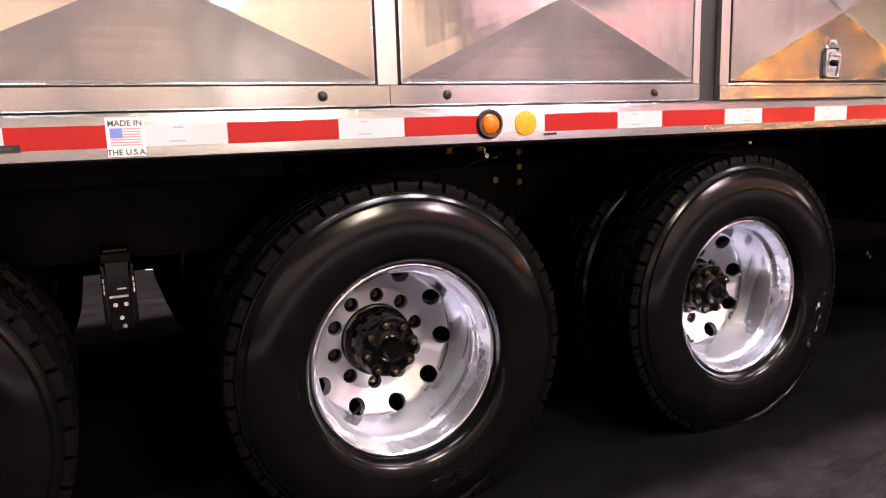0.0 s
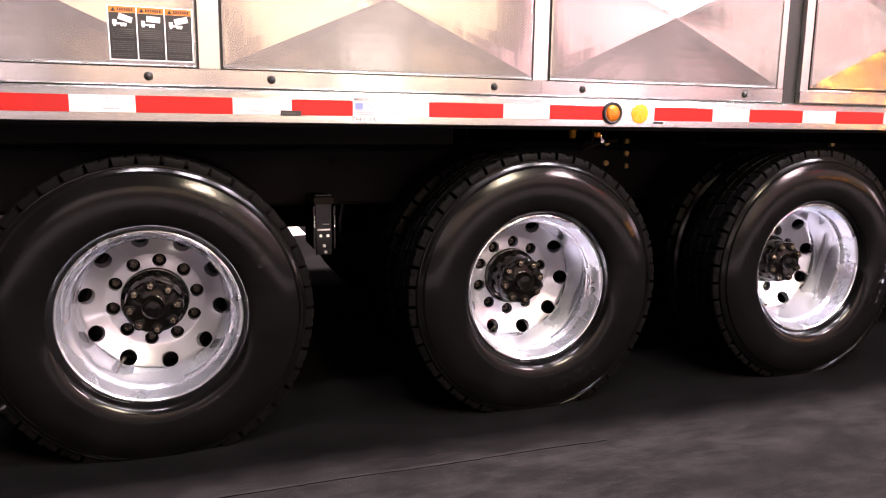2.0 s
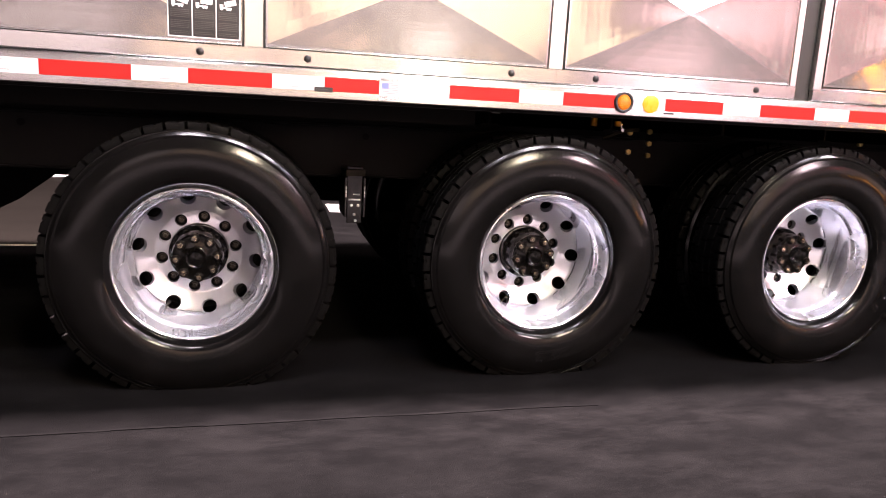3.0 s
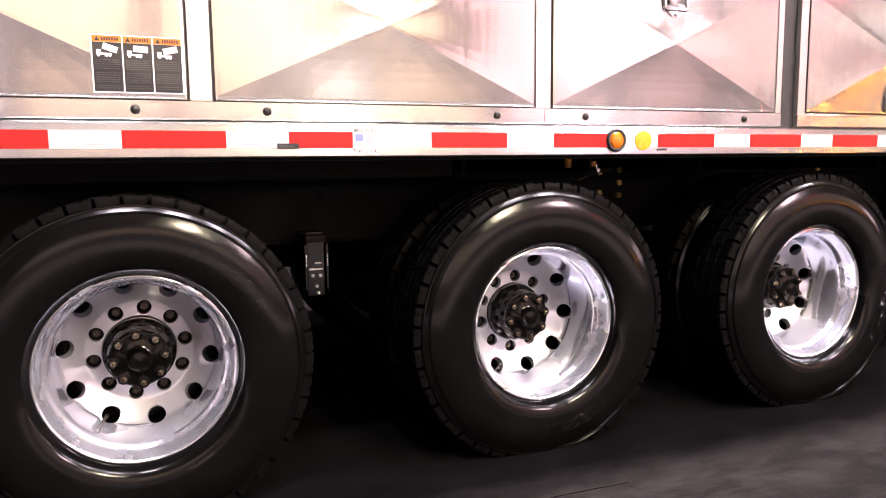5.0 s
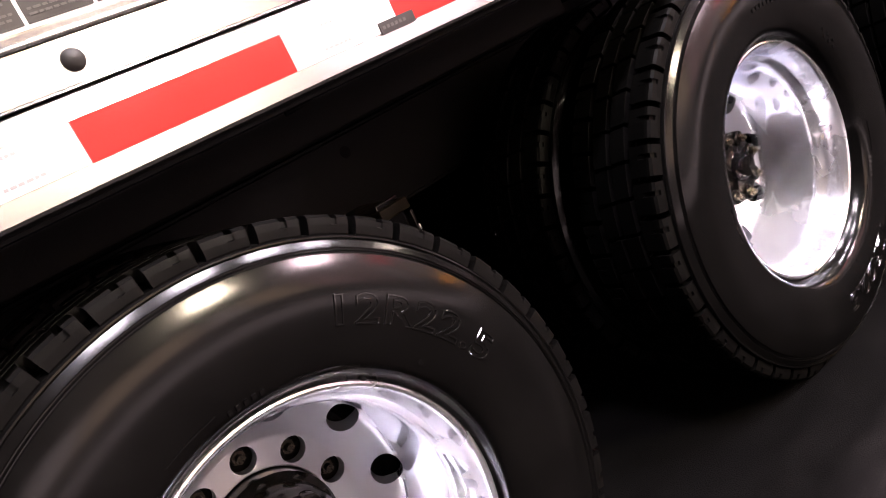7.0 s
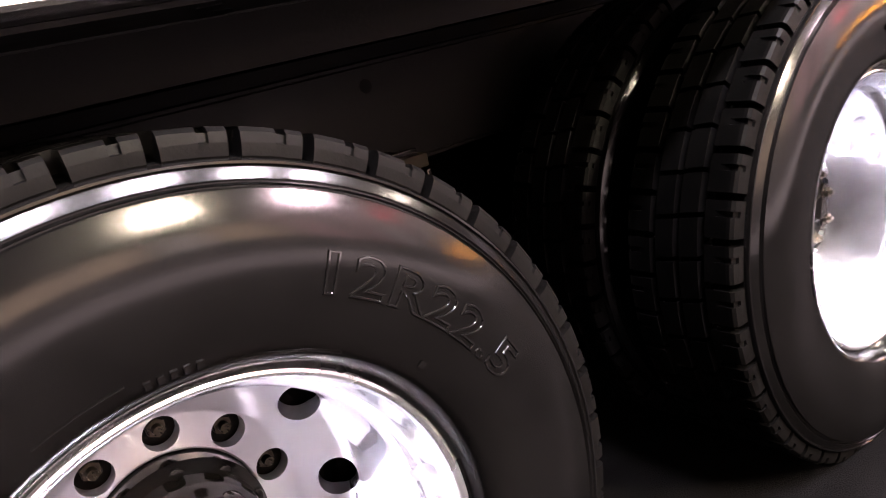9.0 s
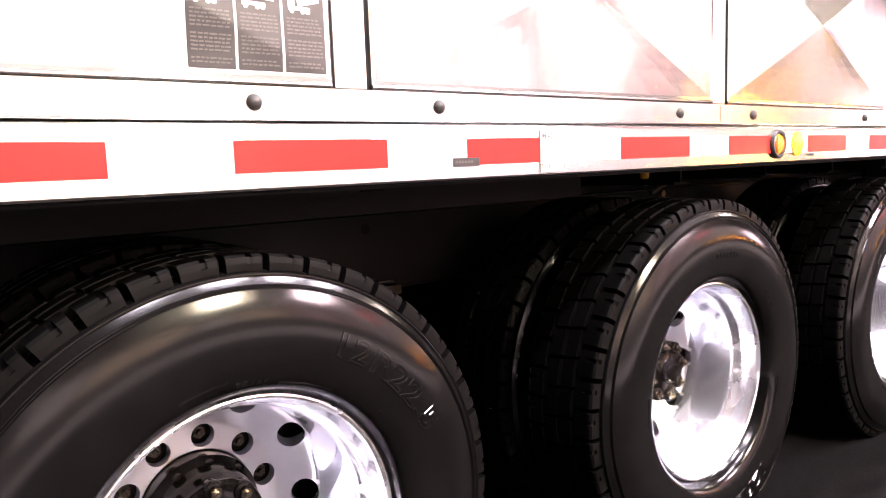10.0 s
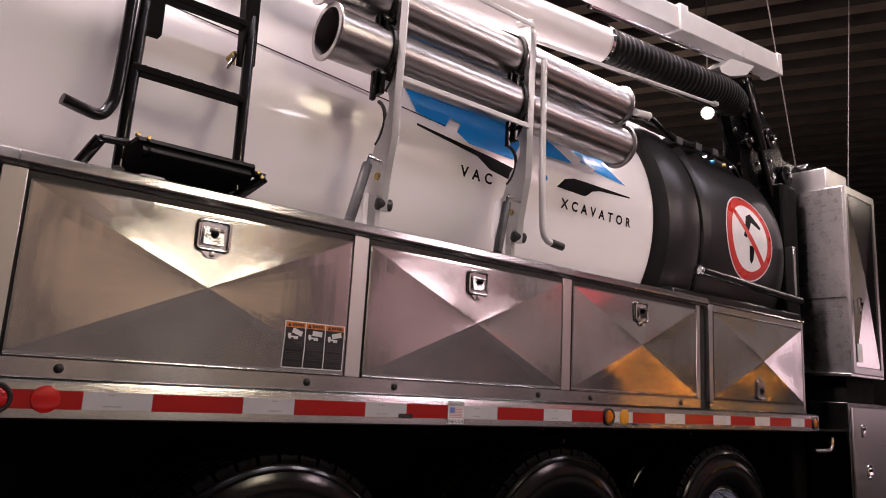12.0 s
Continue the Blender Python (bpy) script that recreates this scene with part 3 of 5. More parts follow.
def tread_profile():
    """Points across the tread: radius and depth on a block, radius and depth in its cross groove, and the kind of row."""
    side = [(0.5165, -0.0180, 0.5155, -0.0080, "shoulder"), (0.5290, -0.0172, 0.5165, 0.0040, "shoulder"), (0.5300, -0.0170, 0.5168, 0.0060, "notch"),
            (0.5400, -0.0140, 0.5175, 0.0100, "notch"), (0.5445, -0.0085, 0.5180, 0.0120, "notch"), (TREAD_R, -0.0020, 0.5185, 0.0140, "notch"), (TREAD_R, 0.0200, 0.5190, 0.0210, "shoulder"), (TREAD_R, 0.0400, 0.5190, 0.0400, "shoulder")]
    pts = list(side)
    for k, (a, b) in enumerate(((0.0425, 0.0510), (0.0940, 0.1020), (0.1450, 0.1535))):
        pts += [(0.5230, a, 0.5190, a, "rib"), (0.5230, b, 0.5190, b, "rib")]
        if k < 2:
            e = 0.0915 if k == 0 else 0.1425
            pts += [(TREAD_R, b + 0.0025, 0.5260, b + 0.0025, "rib"), (TREAD_R, e, 0.5260, e, "rib")]
    return pts + [(r, 0.196 - d, q, 0.196 - e, k) for r, d, q, e, k in reversed(side)]


def tyre_mesh(hub_z):
    """One closed tyre whose tread is cut by cross grooves and ribs; it stands flat on the floor."""
    bm = bmesh.new()
    tread, pitch = tread_profile(), 2 * math.pi / BLOCKS
    rings = []
    for k in range(BLOCKS):
        for ph in (-0.085, -0.072, 0.072, 0.085, 0.315, 0.325, 0.440, 0.455, 0.545, 0.560, 0.70, 0.80):
            ring = []
            a = (k + ph) * pitch
            for r, d in SIDEWALL:
                ring.append(bm.verts.new((r * math.cos(a), d, r * math.sin(a))))
            for r, d, q, e, kind in tread:
                low = abs(ph) < 0.08 if kind != "rib" else 0.45 <= ph <= 0.55
                rr, dd = (q, e) if low else (r, d)
                if kind == "notch" and 0.32 < ph < 0.455 and d < 0.1:
                    rr, dd = min(r, 0.539), d + 0.0045
                elif kind == "notch" and 0.32 < ph < 0.455:
                    rr, dd = min(r, 0.539), d - 0.0045
                skew = pitch * 1.5 * (dd - 0.098) if kind == "rib" else 0.0
                ring.append(bm.verts.new((rr * math.cos(a + skew), dd, rr * math.sin(a + skew))))
            for r, d in INNERWALL:
                ring.append(bm.verts.new((r * math.cos(a), d, r * math.sin(a))))
            rings.append(ring)
    n = len(rings[0])
    for i, a in enumerate(rings):
        b = rings[(i + 1) % len(rings)]
        for j in range(n):
            bm.faces.new((a[j], a[(j + 1) % n], b[(j + 1) % n], b[j]))
    for v in bm.verts:
        if v.co.z < -hub_z:
            v.co.z = -hub_z + 0.0005
    me = finish(bm, 34)
    me.materials.append(M_TYRE)
    me.materials.append(M_TREAD)
    me.materials.append(M_TREADSHADE)
    for p in me.polygons:
        r = math.hypot(p.center.x, p.center.z)
        across = abs(p.normal.x * p.center.z - p.normal.z * p.center.x) / r
        # groove walls keep the tyre dressing's gloss
        p.material_index = 0 if r <= 0.5148 or across >= 0.5 else 2 if abs(p.normal.y) < 0.5 and 0.004 < p.center.y < 0.192 else 1
    return me


def rim_mesh():
    profile = [(0.3010, 0.0060), (0.3010, 0.0000), (0.3000, -0.0045), (0.2975, -0.0080), (0.2940, -0.0092), (0.2905, -0.0078), (0.2875, -0.0040), (0.2850, 0.0040), (0.2820, 0.0160), (0.2775, 0.0300),
               (0.2750, 0.0430), (0.2720, 0.0500), (0.2650, 0.0570), (0.2590, 0.0660), (0.2575, 0.0800), (0.2570, 0.1100), (0.2568, 0.1600), (0.2565, 0.1900), (0.2558, 0.2060), (0.2540, 0.2170),
               (0.2505, 0.2260), (0.2450, 0.2325), (0.2380, 0.2365), (0.2320, 0.2392), (0.2120, 0.2482), (0.1920, 0.2572), (0.1780, 0.2635), (0.1740, 0.2652), (0.1690, 0.2660), (0.1500, 0.2660), (0.1215, 0.2660), (0.1185, 0.2680),
               (0.1185, 0.2900), (0.2000, 0.2900), (0.2480, 0.2740), (0.2680, 0.2440), (0.2720, 0.1200), (0.2785, 0.0600), (0.2900, 0.0200), (0.2970, 0.0120)]
    body = new("rim_blank", finish(lathe(bmesh.new(), profile, 160), 30))
    bm = bmesh.new()
    for k in range(10):
        a = 2 * math.pi * (k + 0.5) / 10
        cyl(bm, (0.149 * math.cos(a), 0.214, 0.149 * math.sin(a)), (0.149 * math.cos(a), 0.324, 0.149 * math.sin(a)), 0.0245, 28)
        a = 2 * math.pi * k / 10
        out = Vector((math.cos(a) * -0.41, -0.91, math.sin(a) * -0.41))
        c = Vector((0.2310 * math.cos(a), 0.240, 0.2310 * math.sin(a)))
        cyl(bm, c + 0.02 * out, c - 0.075 * out, 0.0305, 36)
    cutter = new("rim_cutter", finish(bm))
    mod = body.modifiers.new("holes", "BOOLEAN")
    mod.operation, mod.object, mod.solver = "DIFFERENCE", cutter, "EXACT"
    bpy.context.view_layer.update()
    me = bpy.data.meshes.new_from_object(body.evaluated_get(bpy.context.evaluated_depsgraph_get()))
    bpy.data.objects.remove(body)
    bpy.data.objects.remove(cutter)
    me.materials.clear()
    me.materials.append(M_WHEEL)
    me.materials.append(M_DISC)
    for p in me.polygons:
        p.material_index = 1 if math.hypot(p.center.x, p.center.z) < 0.252 else 0
    me.shade_smooth()
    me.set_sharp_from_angle(angle=radians(32))
    return me


def hub_mesh():
    bm = bmesh.new()
    lathe(bm, [(0.0005, 0.078), (0.026, 0.080), (0.034, 0.088), (0.037, 0.104), (0.046, 0.110), (0.088, 0.112), (0.095, 0.118), (0.095, 0.132),
               (0.100, 0.142), (0.102, 0.170), (0.104, 0.190), (0.1170, 0.205), (0.1175, 0.240), (0.0005, 0.240)], 72)
    for k in range(8):
        a = 2 * math.pi * (k + 0.3) / 8
        c = Vector((0.080 * math.cos(a), 0, 0.080 * math.sin(a)))
        cyl(bm, c + Vector((0, 0.135, 0)), c + Vector((0, 0.106, 0)), 0.0205, 18, bevel=0.003)
    for k in range(10):
        a = 2 * math.pi * (k + 0.5) / 10
        c = Vector((0.102 * math.cos(a), 0, 0.102 * math.sin(a)))
        cyl(bm, c + Vector((0, 0.21, 0)), c + Vector((0, 0.192, 0)), 0.011, 12, bevel=0.002)
    bmesh.ops.translate(bm, verts=bm.verts[:], vec=(0, 0.030, 0))
    return finish(bm, 35)


def nut_mesh(r, d0, d1, stud, tip):
    bm = bmesh.new()
    cyl(bm, (0, d0, 0), (0, d1, 0), r, 6, r * 0.94)
    cyl(bm, (0, d0, 0), (0, tip, 0), stud, 12, stud * 0.85)
    return finish(bm, 35)


def arc_letters(body, start, base, size, stretch):
    """Raised outline lettering bent along the sidewall, each letter drawn wide."""
    bm = text_mesh(body, size, spacing=1.10, bold=0.0010, wire=0.0016)
    for v in bm.verts:
        v.co.x *= stretch
    for k in range(1, 9):
        bmesh.ops.bisect_plane(bm, geom=bm.verts[:] + bm.edges[:] + bm.faces[:], plane_co=(0, size * 0.09 * k, 0), plane_no=(0, 1, 0))
    for k in range(1, 50):
        bmesh.ops.bisect_plane(bm, geom=bm.verts[:] + bm.edges[:] + bm.faces[:], plane_co=(0.008 * k, 0, 0), plane_no=(1, 0, 0))

    def bend(co):
        a, r = radians(start) - co.x / (base + 0.02), base + co.y
        return Vector((r * math.cos(a), sidewall_depth(r) - 0.0003 - co.z, r * math.sin(a)))
    return mapped(bm, bend)


def arc_bars(bars):
    """Small raised mould marks: (start angle, degrees long, radius, height)."""
    bm = bmesh.new()
    for a0, da, r, h in bars:
        n = max(2, int(da / 2))
        prev = None
        for i in range(n + 1):
            a = radians(a0 + da * i / n)
            ring = [bm.verts.new((q * math.cos(a), sidewall_depth(q) - e, q * math.sin(a))) for q, e in ((r, -0.001), (r, 0.0022), (r + h, 0.0022), (r + h, -0.001))]
            if prev:
                for j in range(3):
                    bm.faces.new((prev[j], prev[j + 1], ring[j + 1], ring[j]))
            else:
                bm.faces.new(ring)
            prev = ring
        bm.faces.new(prev)
    return bm


TYRES, RIM, HUB = {z: tyre_mesh(z) for _, z in AXLES}, rim_mesh(), hub_mesh()
LUG = nut_mesh(0.0150, 0.306, 0.289, 0.0085, 0.276)
FLANGE_NUT = nut_mesh(0.0125, 0.138, 0.126, 0.0065, 0.118)
LETTERS = finish(arc_letters("12R22.5", 67.0, 0.386, 0.060, 1.42), 30)
marks = [(150 + 2.2 * k, 1.2, 0.335 + 0.012 * (k % 2), 0.007) for k in range(6)]
marks += [(84 + 2.1 * k, 1.1, 0.326, 0.008) for k in range(5)] + [(58, 22, 0.322, 0.0012), (96, 14, 0.340, 0.0012), (40 + 0.0, 1.4, 0.335, 0.008)]
marks += [(196 + 2.6 * k, 1.6, 0.38, 0.010) for k in range(7)] + [(292 + 2.4 * k, 1.5, 0.345, 0.009) for k in range(6)]
MARKS = finish(arc_bars(marks), 30)
INNER_RIM = finish(lathe(bmesh.new(), [(0.298, 0.33), (0.28, 0.345), (0.262, 0.40), (0.258, 0.52), (0.29, 0.56), (0.30, 0.555), (0.275, 0.40), (0.292, 0.345)], 96), 30)

DRUM = finish(lathe(bmesh.new(), [(0.001, 0.30), (0.235, 0.30), (0.254, 0.315), (0.254, 0.47), (0.001, 0.47)], 64), 30)


def wheel(x, z, flip, spin, letter_spin, note, near=True):
    """A dual wheel whose outer rim flange stands at x; flip turns it to the other side of the truck."""
    side = -1 if flip else 1
    y = FLANGE_Y if not flip else 2.6 - FLANGE_Y
    w = thing("wheel", (x, y, z), note, "", "", parent=truck)
    w.rotation_euler = (0, 0, math.pi if flip else 0)
    part("tyre", TYRES[z], M_TYRE, w, "black rubber tyre with a deep block tread", local=True)
    ob = part("inner_tyre", TYRES[z], M_TYRE, w, "black rubber inner tyre of the pair", local=True)
    ob.location.y = 0.335
    part("brake_drum", DRUM, M_CHASSIS, w, local=True)
    part("inner_rim", INNER_RIM, M_CHASSIS, w, local=True)
    m = Matrix.Rotation(radians(-spin), 4, "Y")
    part("rim", RIM, M_WHEEL, w, "polished aluminium rim with round hand holes", local=True).matrix_basis = m
    if near:
        part("lettering", LETTERS, M_MARK, w, "raised size lettering on the sidewall", local=True).matrix_basis = Matrix.Rotation(radians(-letter_spin), 4, "Y")
        tagged(part("mould_mark", MARKS, M_MARK, w, local=True), kind="stuff").matrix_basis = Matrix.Rotation(radians(-letter_spin), 4, "Y")
    part("hub", HUB, M_HUB, w, "black enamelled wheel hub", local=True).matrix_basis = m
    if not near:
        return w
    for k in range(10):
        a = 2 * math.pi * (k + 0.5) / 10 + radians(spin)
        part("lug_nut", LUG, M_STUD, w, local=True).location = (0.149 * math.cos(a), 0, 0.149 * math.sin(a))
    a = radians(spin - 112)
    tip = Vector((math.cos(a), 0, math.sin(a)))
    part("valve_stem", cyl(cyl(bmesh.new(), 0.258 * tip + Vector((0, 0.215, 0)), 0.222 * tip + Vector((0, 0.185, 0)), 0.0045, 10), 0.227 * tip + Vector((0, 0.189, 0)), 0.219 * tip + Vector((0, 0.182, 0)), 0.0065, 10), M_STUD, w, local=True)
    for k in range(8):
        a = 2 * math.pi * (k + 0.3) / 8 + radians(spin)
        part("hub_nut", FLANGE_NUT, M_HUBNUT, w, local=True).location = (0.080 * math.cos(a), 0, 0.080 * math.sin(a))
    return w


wheel(*AXLES[0], False, -8, 0, "dual truck wheel with polished rim and black hub, rearmost axle")
wheel(*AXLES[1], False, -4, -118, "dual truck wheel with polished rim and black hub, middle axle")
wheel(*AXLES[2], False, 10, -60, "dual truck wheel with polished rim and black hub, front of the three axles")
for ax in AXLES:
    wheel(*ax, True, 9, 0, "dual truck wheel on the far side of the chassis", near=False)

# -- chassis --
bm = bmesh.new()
for fy, side in ((0.850, 1), (1.750, -1)):
    for y0, y1, z0, z1 in ((0.0, 0.010, 0.78, 1.020), (0.0, 0.080, 0.770, 0.7798), (0.0, 0.080, 1.0202, 1.030)):
        box(bm, -3.6, 7.2, min(fy + side * y0, fy + side * y1), max(fy + side * y0, fy + side * y1), z0, z1, bevel=0.003)
chassis = part("chassis_frame", bm, M_FRAMEPAINT, truck, "dark grey painted steel frame rails")
part("sub_frame", box(boxed(-3.6, 7.2, 0.870, 0.930, 1.0305, 1.064, bevel=0.003), -3.6, 7.2, 1.670, 1.730, 1.0305, 1.064, bevel=0.003), M_CHASSIS, chassis)
# black discs on the web stand for the shade inside its holes
for hx in (-1.75, -0.20, 0.98, 2.42):
    part("hole", cyl(bmesh.new(), (hx, 0.852, 0.975), (hx, 0.8495, 0.975), 0.017, 18), M_TREAD, chassis)
for k in range(13):
    cx = -3.4 + 0.62 * k
    part("cross_member", box(boxed(cx - 0.04, cx + 0.04, 0.46, 2.14, 1.065, 1.075), cx - 0.006, cx + 0.006, 0.46, 2.14, 1.075, 1.135), M_CHASSIS, chassis)
part("floor_plate", boxed(-3.6, 7.2, 0.06, 2.54, 1.136, 1.145), M_CHASSIS, chassis)
part("side_skirt", boxed(-3.6, 0.20, 0.30, 0.31, 1.065, 1.136), M_CHASSIS, chassis)
for ax, _ in AXLES:
    bm = cyl(bmesh.new(), (ax, 0.32, HUB_Z), (ax, 2.28, HUB_Z), 0.075, 24)
    cyl(bm, (ax, 1.12, HUB_Z), (ax, 1.48, HUB_Z), 0.20, 28, bevel=0.04)
    part("axle", bm, M_CHASSIS, truck, "black axle tube with differential housing")
    for sy in (0.80, 1.80):
        bm = bmesh.new()
        for j in range(3):
            lathe(bm, [(0.10, 0), (0.135, 0.02), (0.135, 0.05), (0.10, 0.07)], 32, m=Matrix.Translation((ax + 0.34, sy, 0.56 + 0.07 * j)) @ Matrix.Rotation(radians(90), 4, "X"))
        part("air_spring", bm, M_RUBBER, truck, "black rubber air spring bellows")
        bm = boxed(ax - 0.45, ax + 0.42, sy - 0.05, sy + 0.05, 0.40, 0.47, bevel=0.015)
        part("trailing_arm", bm, M_CHASSIS, truck)
for hx in (-0.274, 1.17, 2.62):
    bm = boxed(hx - 0.036, hx + 0.036, 0.640, 0.650, 0.57, 0.84, bevel=0.003)
    box(bm, hx - 0.050, hx - 0.038, 0.622, 0.86, 0.60, 0.79, bevel=0.003)
    box(bm, hx + 0.038, hx + 0.050, 0.622, 0.86, 0.60, 0.79, bevel=0.003)
    hanger = part("suspension_hanger", bm, M_BLACK, truck, "black steel suspension hanger bracket")
    part("cap", boxed(hx - 0.046, hx + 0.044, 0.615, 0.86, 0.798, 0.828, bevel=0.004), M_OLIVE, hanger, "dull olive plated cap")
    # pale strips drawn as glints along both edges; bars and bolts paled likewise
    for dx in (-0.0435, 0.0445):
        for dz in (0.704, 0.722, 0.741):
            part("edge_glint", boxed(hx + dx - 0.0022, hx + dx + 0.0022, 0.618, 0.6215, dz - 0.007, dz + 0.007), M_GREYPAINT, hanger)
    part("bar", cyl(bmesh.new(), (hx - 0.030, 0.634, 0.684), (hx + 0.026, 0.634, 0.684), 0.0042, 12), M_GREYPAINT, hanger)
    part("bar", cyl(bmesh.new(), (hx - 0.006, 0.635, 0.709), (hx + 0.022, 0.635, 0.709), 0.0028, 10), M_GREYPAINT, hanger)
    for dx, dz in ((-0.015, 0.656), (0.017, 0.656), (0.0, 0.612), (0.006, 0.583)):
        part("bolt", cyl(bmesh.new(), (hx + dx, 0.641, dz), (hx + dx, 0.629, dz), 0.0080, 6, 0.0060, bevel=0.0015), M_GREYPAINT, hanger)
# panel added to darken the view past the front wheel
part("far_shade_panel", boxed(2.45, 9.0, 2.20, 2.22, 0.06, 1.06), M_CHASSIS, truck, "black panel added on the far side to keep the view dark")
upright = lambda u, v, d: (u, d, v)
part("far_side_guard", prism(bmesh.new(), [(-3.6, 1.13), (2.44, 1.13), (2.44, 0.44), (-1.42, 0.44), (-1.42, 0.560), (-2.025, 0.575), (-2.25, 0.405), (-2.60, 0.22), (-3.6, 0.22)], upright, 2.48, 2.50), M_CHASSIS, truck, "black side guard on the far side")
part("far_mudflap", boxed(-1.865, -1.735, 2.40, 2.412, 0.36, 0.62, bevel=0.004), M_RUBBER, truck, "black rubber flap on the far side")
for bx in (1.25, 1.37, 2.78):
    for bz in ((0.955, 1.06) if bx != 1.37 else (0.94, 1.005, 1.07)):
        part("frame_bolt", cyl(bmesh.new(), (bx, 0.852, bz), (bx, 0.832, bz), 0.015, 6), M_BRASS, chassis)
for fx, fy, fz, fm in ((3.04, 0.60, 0.64, M_BRASS), (3.08, 0.60, 0.62, M_CHROME), (3.36, 0.60, 0.66, M_BRASS), (3.43, 0.60, 0.42, M_CHROME), (1.06, 0.60, 1.075, M_CHROME)):
    bm = cyl(bmesh.new(), (fx, fy, fz), (fx, fy - 0.030, fz), 0.010, 6)
    cyl(bm, (fx, fy - 0.012, fz), (fx, fy - 0.012, fz + 0.028), 0.006, 10)
    cyl(bm, (fx, fy, fz), (fx, 0.86, fz + 0.02), 0.006, 8)
    part("air_fitting", bm, fm, truck, "small brass air line fitting")
# pan under the rail with its clips
pan = part("rail_pan", box(boxed(-3.6, 3.0, 0.0605, 0.205, 1.1300, 1.1355), -3.6, 3.0, 0.2055, 0.2085, 1.1275, 1.1355), M_FRAMEPAINT, truck, "dark grey pan under the rub rail")
part("clip", prism(bmesh.new(), [(-0.806, 0.095), (-0.782, 0.086), (-0.772, 0.119), (-0.774, 0.143), (-0.747, 0.150), (-0.730, 0.190), (-0.740, 0.204), (-0.778, 0.200)], lambda u, v, d: (u, v, d), 1.1285, 1.1298), M_TREAD, pan, "pale notched clip")
part("clip", cyl(bmesh.new(), (-0.670, 0.10, 1.127), (-0.620, 0.10, 1.128), 0.004, 10), M_TREAD, pan)

for fx, fz, fl in ((0.913, 1.108, 0.042), (1.045, 1.105, 0.026)):
    part("air_valve", cyl(bmesh.new(), (fx, 0.60, fz - fl / 2), (fx, 0.60, fz + fl / 2), 0.017, 16, bevel=0.005), M_AMBERFILM, truck, "small amber-coloured air valve")
part("valve_pipe", sweep(bmesh.new(), smooth_path([(0.98, 0.62, 1.030), (1.05, 0.61, 1.060), (1.12, 0.62, 1.075), (1.20, 0.66, 1.080)]), 0.010, 10), M_OLIVE, truck, "dull olive air pipe")

# -- rub rail with its film, lamps and stickers --
def extrude_x(profile, x0, x1):
    return prism(bmesh.new(), profile, lambda u, v, d: (d, u, v), x0, x1)


rail = part("rub_rail", extrude_x([(0.004, 1.140), (0.0, 1.144), (0.0, 1.2405), (0.003, 1.2475), (0.012, 1.2505), (0.062, 1.2505), (0.062, 1.244), (0.010, 1.238), (0.008, 1.148), (0.060, 1.146), (0.060, 1.140)], -3.6, 3.02),
            M_RAIL, truck, "brushed aluminium rub rail along the body")
Z0, Z1 = 1.1690, 1.2215
REDS = [(-2.42, -2.13), (-1.932, -1.642), (-1.444, -1.153), (-0.964, -0.673), (-0.482, -0.274), (0.0, 0.287), (0.478, 0.765), (0.943, 1.222), (1.410, 1.694), (1.880, 2.160), (2.345, 2.625), (2.810, 2.985)]
for i, (a, b) in enumerate(REDS):
    part("red_film", boxed(a, b, -0.0014, 0.0, Z0, Z1), M_RED, rail, "red reflective film")
    if i + 1 < len(REDS):
        film = part("white_film", boxed(b + 0.0008, REDS[i + 1][0] - 0.0008, -0.0013, 0.0, Z0, Z1), M_WHITE, rail, "white reflective film")
        mid, rnd = (b + REDS[i + 1][0]) / 2 + 0.02 * (-1) ** i, random.Random(40 + i)
        bm = bmesh.new()
        for row, count in ((1.2125, 3), (1.1800, 6)):
            x = mid - 0.0035 * count
            for k in range(count):
                w = rnd.uniform(0.004, 0.008)
                box(bm, x, x + w, -0.0017, -0.0013, row - 0.0018, row + 0.0018)
                x += w + 0.002
        tagged(part("film_print", bm, M_PRINT, film), kind="stuff")


def round_lamp(x, lens, lens_label):
    m = Matrix.Translation((x, 0, 1.196))
    grommet = part("marker_lamp", lathe(bmesh.new(), [(0.032, -0.003), (0.033, -0.011), (0.039, -0.012), (0.043, -0.008), (0.044, 0.0), (0.032, 0.0)], 40, m=m), M_RUBBER, rail, "round marker lamp in a black rubber ring")
    grommet["label"] = "round marker lamp in a black rubber ring"
    bm = lathe(bmesh.new(), [(0.0005, -0.017), (0.012, -0.016), (0.024, -0.012), (0.032, -0.005), (0.032, 0.0), (0.0005, 0.0)], 40, m=m)
    for k in range(7):
        zz = -0.021 + 0.007 * k
        half = math.sqrt(max(0.0, 0.027 ** 2 - zz ** 2))
        box(bm, x - half, x + half, -0.0158 + 0.2 * zz * zz / 0.03, -0.008, 1.196 + zz - 0.0012, 1.196 + zz + 0.0012)
    part("lens", bm, lens, grommet, lens_label)


def round_reflector(x, material, label):
    m = Matrix.Translation((x, 0, 1.196))
    part("reflector", lathe(bmesh.new(), [(0.0005, -0.0055), (0.034, -0.0055), (0.0375, -0.004), (0.038, -0.0014), (0.0005, -0.0014)], 44, m=m), material, rail, label)


round_lamp(0.748, M_AMBER, "ribbed amber lens")
round_reflector(0.873, M_AMBERFILM, "round amber reflector")
round_lamp(-1.862, M_REDLENS, "ribbed red lens")
round_reflector(-1.738, M_REDLENS, "round red reflector")
round_lamp(2.955, M_AMBER, "ribbed amber lens")
